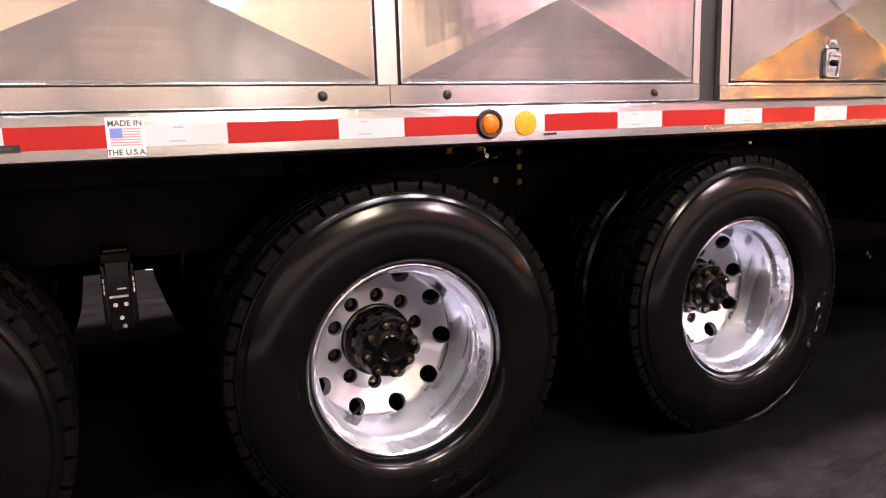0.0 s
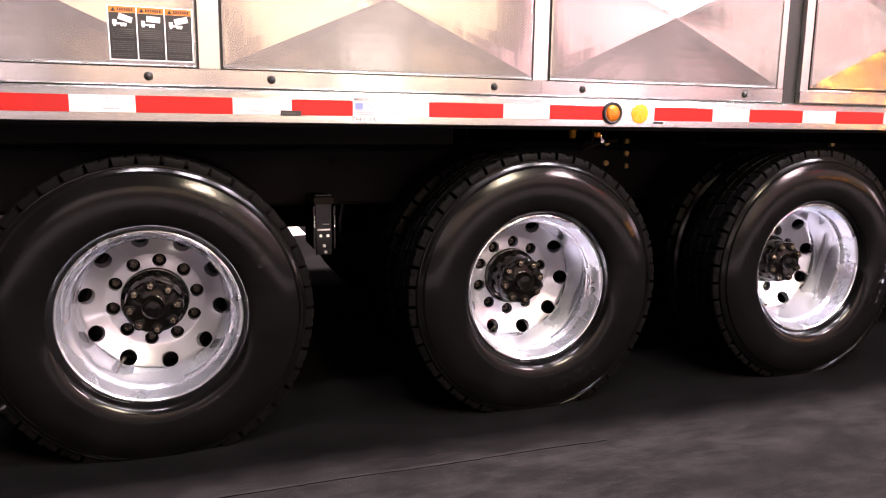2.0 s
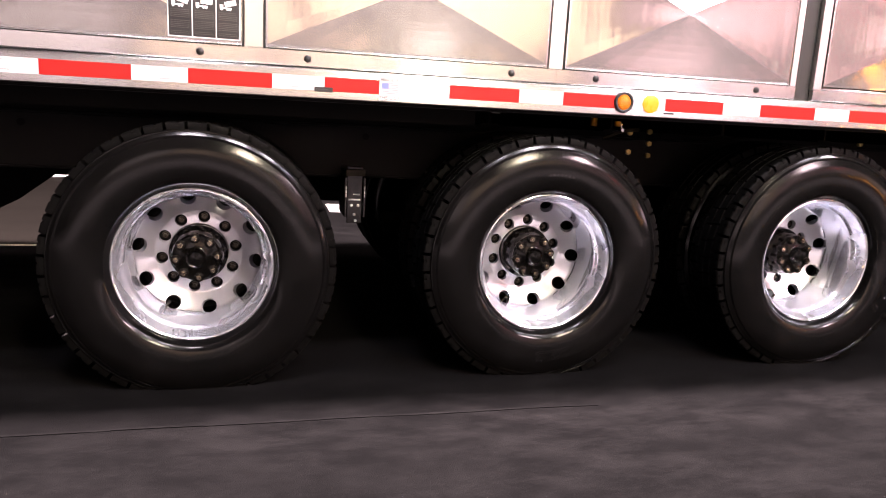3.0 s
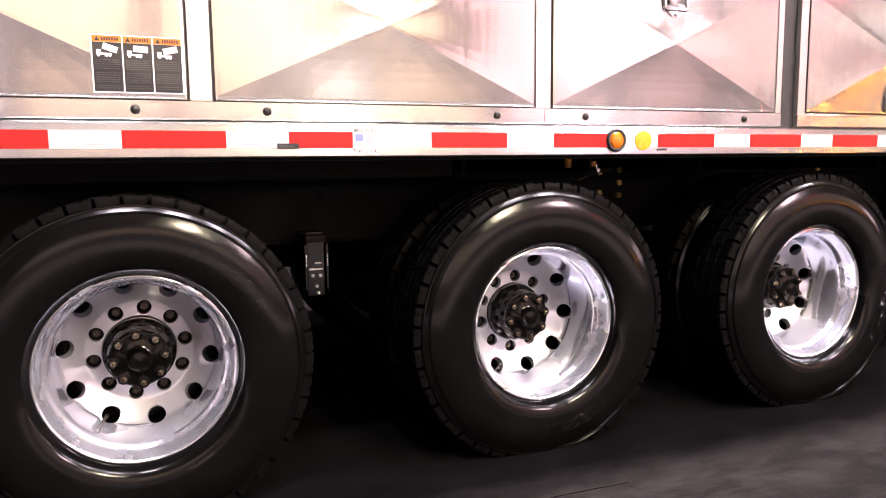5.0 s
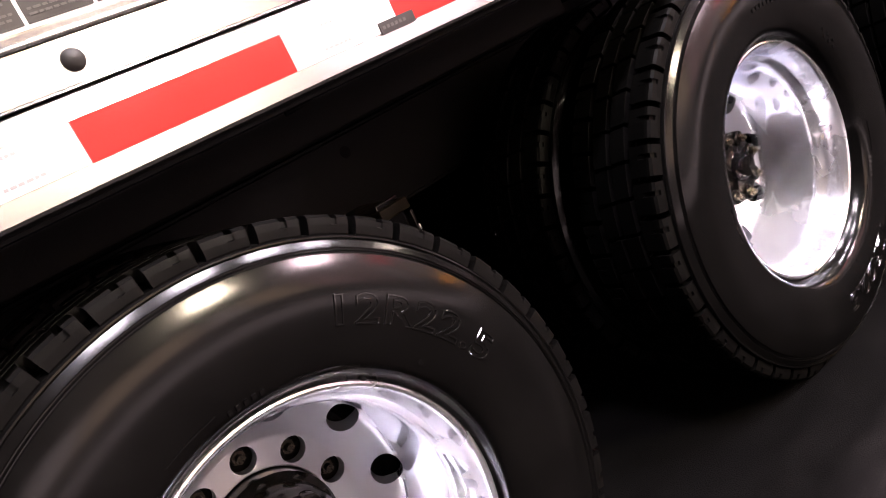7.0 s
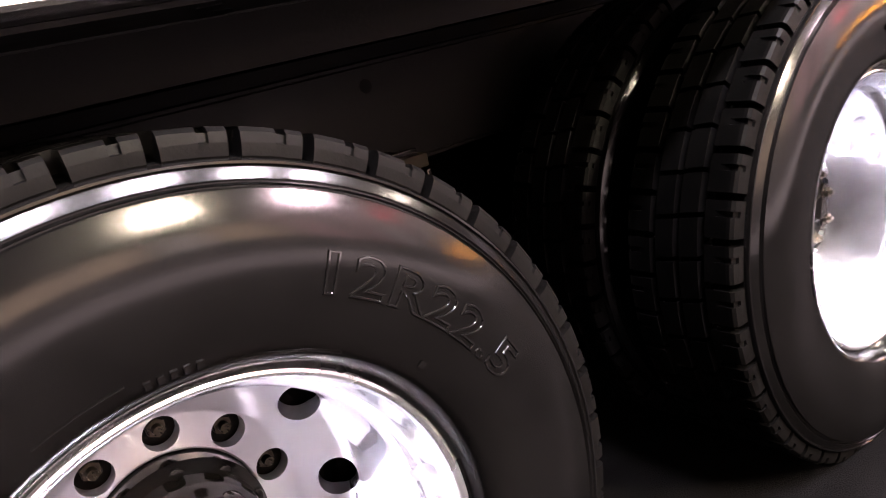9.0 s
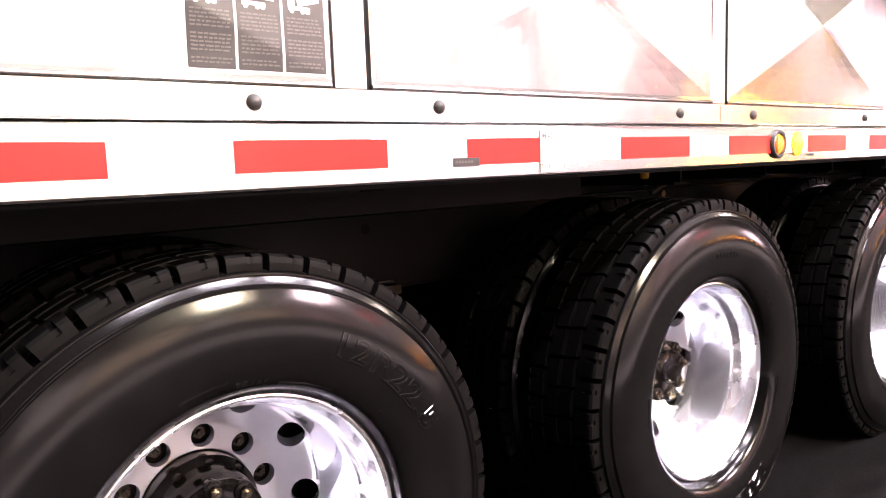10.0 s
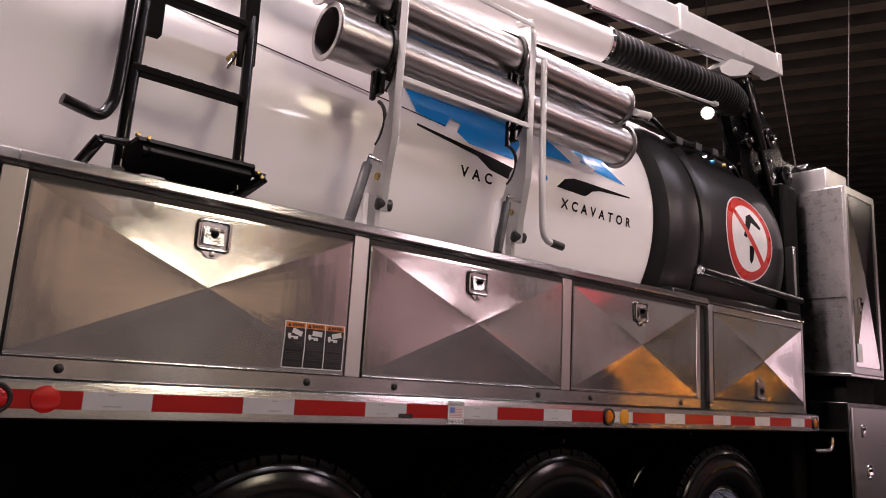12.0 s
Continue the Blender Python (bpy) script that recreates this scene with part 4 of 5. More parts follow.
part("tag_plate", boxed(-0.520, -0.452, -0.0030, -0.0015, 1.1660, 1.1835), M_LABELBLACK, rail, "small black tag with pale print")
bm = bmesh.new()
for k in range(6):
    box(bm, -0.515 + 0.008 * k, -0.510 + 0.008 * k, -0.0036, -0.0031, 1.1725, 1.1775)
part("tag_print", bm, M_LABELGREY, rail)
part("tag_plate", boxed(0.940, 0.985, -0.0030, -0.0015, 1.1575, 1.1640), M_LABELBLACK, rail)

sticker = part("flag_sticker", boxed(-0.276, -0.192, -0.0030, -0.0015, 1.148, 1.2385), M_LABELWHITE, rail, "white sticker with a small flag and lettering")
bm = bmesh.new()
for k in range(7):
    z = 1.2135 - 0.0062 * k
    box(bm, -0.268 if k > 3 else -0.240, -0.200, -0.0034, -0.0031, z - 0.0031, z)
part("flag_stripes", bm, M_FLAGRED, sticker)
part("flag_field", boxed(-0.268, -0.2405, -0.0035, -0.0031, 1.1905, 1.2140), M_FLAGBLUE, sticker)
for body, z in (("MADE IN", 1.2190), ("THE U.S.A.", 1.1515)):
    bm = mapped(text_mesh(body, 0.0190, "CENTER", bold=0.0005), lambda co: Vector((-0.234 + co.x, -0.0034, z + co.y)))
    for letter in islands(bm):
        part("letter", letter, M_LABELGREY, sticker)

# -- sill strip and plugs --
sill = part("sill_strip", extrude_x([(0.006, 1.2535), (0.003, 1.2565), (0.003, 1.3085), (0.010, 1.3095), (0.05, 1.3095), (0.05, 1.2535)], -3.55, 0.4395), M_FRAME, truck, "brushed aluminium sill strip")
part("sill_end", extrude_x([(0.006, 1.2535), (0.003, 1.2565), (0.003, 1.3085), (0.010, 1.3095), (0.05, 1.3095), (0.05, 1.2535)], 0.4415, 1.577), M_FRAME, sill)
part("sill_end", extrude_x([(0.006, 1.2535), (0.003, 1.2565), (0.003, 1.3005), (0.010, 1.3015), (0.05, 1.3015), (0.05, 1.2535)], 1.672, 2.850), M_FRAME, sill)
for px in (-2.86, -2.07, -1.716, -0.923, -0.546, 0.250, 0.615, 1.378):
    m = Matrix.Translation((px, 0.003, 1.282))
    part("plug", lathe(bmesh.new(), [(0.0005, -0.009), (0.007, -0.008), (0.0125, -0.004), (0.0140, 0.0), (0.0005, 0.0)], 24, m=m), M_RUBBER, sill, "black rubber plug")


# ---- tool boxes ----
def latch(cx, cz, door, w=0.118, h=0.112, up=1):
    """Chrome paddle latch: a rounded raised rim round a dish, a folding paddle with a knob, a key tab below."""
    hw, hh, c = w / 2 - 0.007, h / 2 - 0.008, 0.012
    place = lambda u, v, d: (cx + u, d, cz + up * v)
    corners = []
    for qx, qz, a0 in ((hw - c, hh - c, 0), (c - hw, hh - c, 90), (c - hw, c - hh, 180), (hw - c, c - hh, 270)):
        corners += [(qx + c * math.cos(radians(a0 + 22.5 * k)), qz + c * math.sin(radians(a0 + 22.5 * k))) for k in range(5)]
    loop = corners + corners[:2]
    plate = part("latch", sweep(bmesh.new(), [place(u, v, -0.007) for u, v in loop], 0.0075, 10), M_CHROME, door, "chrome paddle latch with a rounded rim", angle=60)
    part("latch_dish", prism(bmesh.new(), corners, place, -0.0055, 0.002), M_CHROME, door)
    tab = [(-0.74 * hw, -hh - 0.005), (0.74 * hw, -hh - 0.005), (0.016, -hh - 0.027), (-0.016, -hh - 0.027)]
    bm = prism(bmesh.new(), tab, place, -0.009, 0.003)
    cyl(bm, place(0, -hh - 0.015, -0.006), place(0, -hh - 0.015, -0.017), 0.0095, 18, bevel=0.002)
    part("key_tab", bm, M_CHROME, door, angle=30)
    m = Matrix.Translation((cx, -0.014, cz - up * hh * 0.06)) @ Matrix.Rotation(radians(-13 * up), 4, "X")
    bm = box(bmesh.new(), -hw * 0.72, hw * 0.60, -0.003, 0.001, -hh * 0.66, hh * 0.62, bevel=0.0012, m=m)
    box(bm, -hw * 0.36, hw * 0.62, -0.012, -0.003, hh * 0.30, hh * 0.48, bevel=0.003, m=m)
    part("latch_paddle", bm, M_CHROME, door, angle=30)
    part("latch_knob", cyl(bmesh.new(), (cx, -0.012, cz + up * hh * 0.10), (cx, -0.028, cz + up * hh * 0.10), 0.0115, 16, bevel=0.003), M_HUB, door)
    return plate


def crease(u, v):
    """Depth of a cross-broken sheet at u, v from -1 to 1: four facets, each a little hollow."""
    s, w = max(abs(u), abs(v)), min(abs(u), abs(v))
    hollow = 0.0030 * math.sin(math.pi * s) * (1 - (w / max(s, 1e-6)) ** 2)
    return 0.0022 - 0.0147 * (1 - s) + hollow


def tool_box(x0, x1, z0, z1, d, latch_at, note, hinge_low=True, y0=0.0, depth=0.34):
    """A tool box whose door d = (x0, x1, z0, z1) is creased into four shallow facets."""
    dx0, dx1, dz0, dz1 = d
    unit = thing("tool_box", ((x0 + x1) / 2, y0 + depth / 2, z0), note, "tool box", "side tool boxes")
    part("body", boxed(x0 + 0.001, x1 - 0.001, y0 + 0.020, y0 + depth, z0, z1, bevel=0.003), M_SIDE, unit)
    g = 0.0080
    # header under the top rail is black: the rail's shade as colour
    for nm, a in (("post", (x0, dx0 - g, z0, z1)), ("post", (dx1 + g, x1, z0, z1)), ("header", (dx0 - g + 0.0004, dx1 + g - 0.0004, dz1 + g, z1)), ("footer", (dx0 - g + 0.0004, dx1 + g - 0.0004, z0, dz0 - g))):
        if a[1] - a[0] > 0.004 and a[3] - a[2] > 0.002:
            part(nm, boxed(a[0], a[1], y0 + (0.014 if nm == "header" and hinge_low else 0.005), y0 + 0.0205, a[2], a[3], bevel=0.0015), M_POST if nm == "post" else M_RUBBER if nm == "header" and hinge_low else M_FRAME, unit)
    bm = box(boxed(dx0 - g, dx0 + 0.004, y0 + 0.013, y0 + 0.0205, dz0 - g, dz1 + g), dx1 - 0.004, dx1 + g, y0 + 0.013, y0 + 0.0205, dz0 - g, dz1 + g)
    box(box(bm, dx0, dx1, y0 + 0.013, y0 + 0.0205, dz1 - 0.004, dz1 + g), dx0, dx1, y0 + 0.013, y0 + 0.0205, dz0 - g, dz0 + 0.004)
    part("gasket", bm, M_RUBBER, unit, "black rubber door seal")
    bm = bmesh.new()
    rim = 0.007
    ring = lambda i, y: [bm.verts.new(q) for q in ((dx0 + i, y, dz0 + i), (dx1 - i, y, dz0 + i), (dx1 - i, y, dz1 - i), (dx0 + i, y, dz1 - i))]
    back, edge, inner = ring(0, y0 + 0.013), ring(0.0, y0 + 0.003), ring(rim, y0 + 0.0022)
    for i in range(4):
        j = (i + 1) % 4
        bm.faces.new((back[i], back[j], edge[j], edge[i]))
        bm.faces.new((edge[i], edge[j], inner[j], inner[i]))
    cx, cz, hw, hh = (dx0 + dx1) / 2, (dz0 + dz1) / 2, (dx1 - dx0) / 2 - rim, (dz1 - dz0) / 2 - rim
    for turn_uv in ((lambda a, c: (c, -a)), (lambda a, c: (a, c)), (lambda a, c: (-c, a)), (lambda a, c: (-a, -c))):
        grid = []
        for i in range(9):
            s = max(i / 8, 0.004)
            row = []
            for j in range(9):
                u, v = turn_uv(s, s * (j / 4 - 1))
                row.append(bm.verts.new((cx + u * hw, y0 + crease(u, v), cz + v * hh)))
            grid.append(row)
        for i in range(8):
            for j in range(8):
                bm.faces.new((grid[i][j], grid[i][j + 1], grid[i + 1][j + 1], grid[i + 1][j]))
    bmesh.ops.remove_doubles(bm, verts=bm.verts[:], dist=0.00002)
    door = part("door", bm, M_DOOR, unit, "brushed aluminium door creased to a shallow pyramid", angle=0.5)
    hz = dz0 - 0.004 if hinge_low else dz1 + 0.004
    n = max(3, int((dx1 - dx0) / 0.035))
    path = []
    for k in range(n):
        e0, e1 = dx0 + (dx1 - dx0) * k / n, dx0 + (dx1 - dx0) * (k + 1) / n
        path += [(e0 + 0.0006, y0 + 0.003, hz), (e0 + 0.0014, y0 + 0.003, hz), (e1 - 0.0014, y0 + 0.003, hz), (e1 - 0.0006, y0 + 0.003, hz)]
    bm = sweep(bmesh.new(), path, lambda i: 0.0044 if i % 4 in (1, 2) else 0.0028, 10)
    part("hinge", bm, M_RAIL, unit, "aluminium piano hinge")
    latch(latch_at[0], latch_at[1], door, *latch_at[2:])
    return unit


BOX_Z0, BOX_Z1 = 1.3100, 1.8385
D0, D1 = 1.3180, 1.8130
tool_box(-3.05, -1.8712, BOX_Z0, BOX_Z1, (-3.00, -1.945, D0, D1), (-2.47, 1.738), "brushed aluminium tool box at the rear of the body")
labelled = tool_box(-1.8700, -0.7062, BOX_Z0, BOX_Z1, (-1.862, -0.779, D0, D1), (-1.318, 1.738), "brushed aluminium tool box with warning labels on its door")
tool_box(-0.7050, 0.4658, BOX_Z0, BOX_Z1, (-0.697, 0.3985, D0, D1), (-0.148, 1.738), "brushed aluminium tool box with a wide creased door")
tool_box(0.4670, 1.577, BOX_Z0, BOX_Z1, (0.475, 1.540, D0, D1), (1.008, 1.738), "brushed aluminium tool box beside the dark gap")
tool_box(1.672, 2.850, 1.3020, 1.8600, (1.722, 2.822, 1.3180, 1.8150), (2.232, 1.385, 0.086, 0.125, -1), "separate brushed aluminium tool box with a low latch", hinge_low=False)

# warning label of three panels, laid on the creased door
def door_face(x, z):
    cx, cz, hw, hh = (-1.862 - 0.779) / 2, (D0 + D1) / 2, (1.862 - 0.779) / 2 - 0.007, (D1 - D0) / 2 - 0.007
    return crease(max(-1.0, min(1.0, (x - cx) / hw)), max(-1.0, min(1.0, (z - cz) / hh)))


def laid(x0, x1, z0, z1, off, n=10, m=10):
    bm = bmesh.new()
    g = [[bm.verts.new((x0 + (x1 - x0) * i / n, door_face(x0 + (x1 - x0) * i / n, z0 + (z1 - z0) * j / m) - off, z0 + (z1 - z0) * j / m)) for j in range(m + 1)] for i in range(n + 1)]
    for i in range(n):
        for j in range(m):
            bm.faces.new((g[i][j], g[i + 1][j], g[i + 1][j + 1], g[i][j + 1]))
    return bm


def lay(bm, off):
    for v in bm.verts:
        v.co.y = door_face(v.co.x, v.co.z) - off + v.co.y
    return bm


lab = part("warning_label", laid(-1.030, -0.785, 1.3275, 1.4905, 0.0006, 40, 30), M_LABELWHITE, labelled, "white-edged warning label of three panels")
for k in range(3):
    a = -1.026 + 0.0804 * k
    b = a + 0.0762
    part("label_panel", laid(a, b, 1.3315, 1.4685, 0.0011, 14, 26), M_LABELBLACK, lab)
    part("label_header", laid(a, b, 1.4690, 1.4868, 0.0011, 14, 4), M_ORANGE, lab, "orange warning heading")
    bm = prism(bmesh.new(), [(a + 0.006, 1.4715), (a + 0.020, 1.4715), (a + 0.013, 1.4845)], lambda u, v, d: (u, d, v), -0.0003, 0.0)
    for q in range(7):
        box(bm, a + 0.024 + 0.0066 * q, a + 0.0285 + 0.0066 * q, -0.0003, 0.0, 1.4735, 1.4825)
    part("heading_bars", lay(bm, 0.0017), M_LABELBLACK, lab)
    # small white vehicle symbol
    tilt = (18, 3, -14)[k]
    bm = boxed(a + 0.010, a + 0.050, -0.0003, 0.0, 1.4330, 1.4385)
    box(bm, a + 0.010, a + 0.022, -0.0003, 0.0, 1.4385, 1.4475)
    box(bm, -0.020, 0.020, -0.0003, 0.0, -0.009, 0.009, m=Matrix.Translation((a + 0.046, 0, 1.4525)) @ Matrix.Rotation(radians(tilt), 4, "Y"))
    for wx in (0.016, 0.036, 0.045):
        cyl(bm, (a + wx, -0.0014, 1.4315), (a + wx, -0.0011, 1.4315), 0.0042, 12)
    part("label_symbol", lay(bm, 0.0017), M_LABELWHITE, lab)
    bm = bmesh.new()
    rnd = random.Random(11 + k)
    for q in range(14):
        z = 1.4205 - 0.0060 * q
        if q in (5, 11):
            continue
        xx = a + 0.006
        while xx < b - 0.010:
            step = rnd.uniform(0.004, 0.012)
            box(bm, xx, min(xx + step, b - 0.006), -0.0003, 0.0, z - 0.0026, z)
            xx += step + 0.0022
    tagged(part("label_print", lay(bm, 0.0017), M_LABELGREY, lab), kind="stuff")

# black block put into the open gap as its shade
part("gap_shade", boxed(1.5785, 1.6705, 0.030, 0.32, 1.252, 1.880), M_RUBBER, truck, "black filler standing for the shade between tool boxes")

# top rail along the tool boxes
CAP = [(0.014, 1.8402), (0.000, 1.8480), (-0.008, 1.8545), (-0.0095, 1.8575), (-0.0095, 1.8620), (-0.0050, 1.8850), (0.003, 1.8908), (0.045, 1.892), (0.35, 1.892), (0.35, 1.8390), (0.030, 1.8390), (0.008, 1.8400)]
for a, b in ((-3.06, -1.9020), (-1.8990, 0.5045), (0.5075, 1.655)):
    part("top_rail", extrude_x(CAP, a, b), M_RAIL, truck, "brushed aluminium top rail over the tool boxes")
part("top_rail", extrude_x([(-0.003, 1.861), (-0.006, 1.866), (-0.002, 1.874), (0.34, 1.874), (0.34, 1.861)], 1.668, 2.854), M_FRAME, truck)

# ---- tank ----
TY, TZ, TR = 1.27, 2.42, 0.93


def on_tank(x, v, lift=0.0, r=None):
    r = r or TR
    a = v / r
    return Vector((x, TY - (r + lift) * math.cos(a), TZ + (r + lift) * math.sin(a)))


def lathe_x(profile, seg=128):
    turnx = Matrix.Translation((0, TY, TZ)) @ Matrix.Rotation(radians(-90), 4, "Z")
    return lathe(bmesh.new(), profile, seg, m=turnx)


tank = part("vacuum_tank", lathe_x([(0.001, -5.2), (0.80, -5.15), (TR, -4.95), (TR, 1.50), (TR, 1.585), (TR - 0.012, 1.625), (TR - 0.05, 1.665), (TR - 0.12, 1.69), (0.001, 1.70)], 160),
            M_TANK, truck, "glossy white round vacuum tank")


def decal(points, lift, material, name, parent, label="", r=None):
    """A thin vinyl patch laid on the tank; points are (along, round) in metres."""
    bm = bmesh.new()
    bm.faces.new([bm.verts.new((u, v, 0)) for u, v in points])
    lo, hi = min(v for _, v in points), max(v for _, v in points)
    k = lo + 0.025
    while k < hi:
        bmesh.ops.bisect_plane(bm, geom=bm.verts[:] + bm.edges[:] + bm.faces[:], plane_co=(0, k, 0), plane_no=(0, 1, 0))
        k += 0.025
    mapped(bm, lambda co: on_tank(co.x, co.y, lift, r))
    return part(name, bm, material, parent, label)


decal([(-0.335, 0.275), (-0.275, 0.158), (-0.10, 0.130), (-0.065, 0.190), (0.005, 0.178), (-0.025, 0.125), (0.055, 0.083), (0.36, 0.075), (0.50, 0.300), (-0.335, 0.42)], 0.002, M_BLUE, "blue_stripe", tank, "bright blue vinyl stripe")
decal([(0.590, 0.300), (0.615, 0.165), (0.850, 0.175), (0.690, 0.262)], 0.002, M_BLUE, "blue_stripe", tank, "bright blue vinyl stripe")
decal([(0.800, 0.300), (0.945, 0.225), (0.915, 0.205), (1.055, 0.192), (1.030, 0.175), (1.335, 0.148), (1.130, 0.250), (1.150, 0.272), (0.980, 0.315)], 0.002, M_BLUE, "blue_stripe", tank, "bright blue vinyl stripe")
decal([(-0.275, 0.100), (-0.275, 0.088), (0.110, 0.030), (0.200, -0.020), (0.360, -0.045), (0.420, 0.020), (0.200, 0.050)], 0.0025, M_INK, "black_stripe", tank, "tapered black vinyl stripe")
decal([(0.705, 0.003), (0.770, 0.062), (0.850, 0.084), (0.940, 0.086), (1.365, 0.083), (1.365, 0.073), (1.080, 0.058), (1.010, 0.040), (0.965, 0.008), (0.940, -0.003)], 0.0025, M_INK, "black_stripe", tank, "tapered black vinyl stripe")
decal([(-3.2, 0.4055), (-3.2, 0.3985), (-0.10, 0.132), (-0.10, 0.139)], 0.002, M_INK, "pin_stripe", tank, "thin black pin stripe")
for body, x, base in (("VAC", 0.010, -0.094), ("XCAVATOR", 0.750, -0.106)):
    bm = mapped(text_mesh(body, 0.076, spacing=1.80, bold=0.0022), lambda co: on_tank(x + co.x, base + co.y, 0.003))
    for letter in islands(bm):
        part("letter", letter, M_INK, tank, "black vinyl capital letter")

# two round blue reflections laid on the tank as flat colour
for du, dv in ((0.607, 0.137), (0.617, 0.033)):
    decal([(du + 0.013 * math.cos(k * math.pi / 6), dv + 0.016 * math.sin(k * math.pi / 6)) for k in range(12)], 0.0025, M_BLUE, "blue_reflection", tank, "round blue reflection painted on the tank")

# black moulded tank ahead of the white one
BR = 0.985
water = part("water_tank", lathe_x([(0.001, 1.72), (0.90, 1.725), (0.955, 1.75), (BR, 1.81), (BR + 0.004, 1.90), (BR + 0.004, 2.02), (BR - 0.012, 2.075), (BR - 0.035, 2.10), (BR - 0.037, 2.125), (BR - 0.010, 2.165),
                             (BR, 2.21), (BR, 3.10), (BR - 0.02, 3.24), (BR - 0.075, 3.34), (BR - 0.16, 3.40), (0.001, 3.43)], 128), M_PLASTIC, truck, "black moulded plastic water tank")


def ring_points(cu, cv, r, n=48):
    return [(cu + r * math.cos(2 * math.pi * k / n), cv + r * math.sin(2 * math.pi * k / n)) for k in range(n)]


SU, SV = 2.70, 0.055
sign = decal(ring_points(SU, SV, 0.320), 0.003, M_LABELWHITE, "warning_sign", water, "round red and white prohibition sign", r=BR)
decal(ring_points(SU, SV, 0.310), 0.004, M_SIGNRED, "sign_ring", sign, r=BR)
decal(ring_points(SU, SV, 0.245), 0.005, M_LABELWHITE, "sign_field", sign, r=BR)
decal([(SU - 0.02, SV + 0.16), (SU + 0.05, SV + 0.19), (SU + 0.17, SV + 0.10), (SU + 0.15, SV + 0.08), (SU + 0.04, SV + 0.12), (SU - 0.05, SV - 0.01), (SU - 0.09, SV + 0.0)], 0.0056, M_INK, "sign_symbol", sign, r=BR)
decal([(SU - 0.02, SV - 0.06), (SU + 0.05, SV - 0.06), (SU + 0.04, SV - 0.16), (SU + 0.015, SV - 0.19), (SU - 0.01, SV - 0.16)], 0.0056, M_INK, "sign_symbol", sign, r=BR)
decal([(SU - 0.19, SV + 0.155), (SU - 0.155, SV + 0.19), (SU + 0.19, SV - 0.155), (SU + 0.155, SV - 0.19)], 0.0062, M_SIGNRED, "sign_bar", sign, r=BR)
part("tank_cradle", boxed(1.72, 3.44, 0.28, 2.3, 1.88, 2.00, bevel=0.015), M_BLACK, truck, "black steel cradle under the water tank")
bar = part("tank_bar", cyl(bmesh.new(), (1.99, 0.25, 2.13), (3.36, 0.25, 2.09), 0.028, 20), M_BLACK, truck, "glossy black bar along the water tank")
part("bar_knob", lathe(bmesh.new(), [(0.001, 0.0), (0.030, 0.004), (0.036, 0.020), (0.030, 0.040), (0.001, 0.044)], 20, m=Matrix.Translation((1.955, 0.25, 2.131)) @ Matrix.Rotation(radians(-90), 4, "Z")), M_CHROME, bar, "bright metal knob")
part("tank_clip", boxed(3.25, 3.29, 0.235, 0.30, 2.12, 2.50, bevel=0.006), M_CHROME, truck, "bright metal clip at the end of the water tank")
part("tank_strap", lathe_x([(BR - 0.034, 2.098), (BR - 0.020, 2.098), (BR - 0.020, 2.128), (BR - 0.034, 2.128)], 96), M_BLACK, water)

# ---- ladder ----
ladder = thing("ladder", (-1.4, 0.2, 1.89), "black tubular access ladder with a fold-down step", "ladder")
for sx, dx in ((-1.608, 0.055), (-1.210, 0.050)):
    part("post", sweep(bmesh.new(), smooth_path([(sx, 0.13, 1.93), (sx + dx * 0.2, 0.165, 2.2), (sx + dx * 0.6, 0.225, 2.55), (sx + dx, 0.285, 2.85), (sx + dx * 1.3, 0.36, 3.3)]), 0.021, 20), M_BLACK, ladder)
for z, y in ((2.300, 0.185), (2.630, 0.245), (2.965, 0.30)):
    bm = boxed(-1.60, -1.20, y - 0.028, y + 0.028, z - 0.014, z + 0.014, bevel=0.004)
    for k in range(9):
        cyl(bm, (-1.56 + 0.04 * k, y - 0.012, z + 0.013), (-1.56 + 0.04 * k, y - 0.012, z + 0.018), 0.007, 10)
    part("rung", bm, M_CHASSIS, ladder)
m = Matrix.Translation((-1.375, 0.115, 1.970)) @ Matrix.Rotation(radians(-38), 4, "X")
plate = [(-0.205, -0.085), (0.195, -0.085), (0.210, 0.055), (0.140, 0.088), (-0.055, 0.088), (-0.080, 0.045), (-0.150, 0.045), (-0.185, 0.080), (-0.228, 0.084), (-0.232, -0.040)]
bm = prism(bmesh.new(), plate, lambda u, v, d: m @ Vector((u, v, d)), -0.010, 0.010)
box(bm, -0.190, 0.180, -0.075, -0.063, -0.045, -0.0095, bevel=0.003, m=m)
box(bm, -0.040, 0.120, 0.070, 0.080, -0.050, -0.0095, bevel=0.003, m=m)
for hx in (-0.16, 0.15):
    cyl(bm, m @ Vector((hx, -0.02, -0.020)), m @ Vector((hx, -0.02, 0.018)), 0.014, 12)
part("fold_step", bm, M_CHASSIS, ladder, "black folding step plate")
for sx, ex in ((-1.690, -1.735), (-1.140, -1.225)):
    bm = cyl(bmesh.new(), (sx, 0.045, 1.990), (ex, 0.115, 1.898), 0.019, 16, bevel=0.004)
    cyl(bm, (sx, 0.045, 1.990), (-1.60 if sx < -1.4 else -1.19, 0.080, 2.005), 0.013, 12)
    part("step_arm", bm, M_BLACK, ladder)
for bx, bz in ((-1.585, 2.03), (-1.55, 2.025), (-1.17, 2.0), (-1.155, 1.985)):
    part("bolt", cyl(bmesh.new(), (bx, 0.03, bz), (bx, 0.05, bz), 0.0065, 6), M_BRASS, ladder)
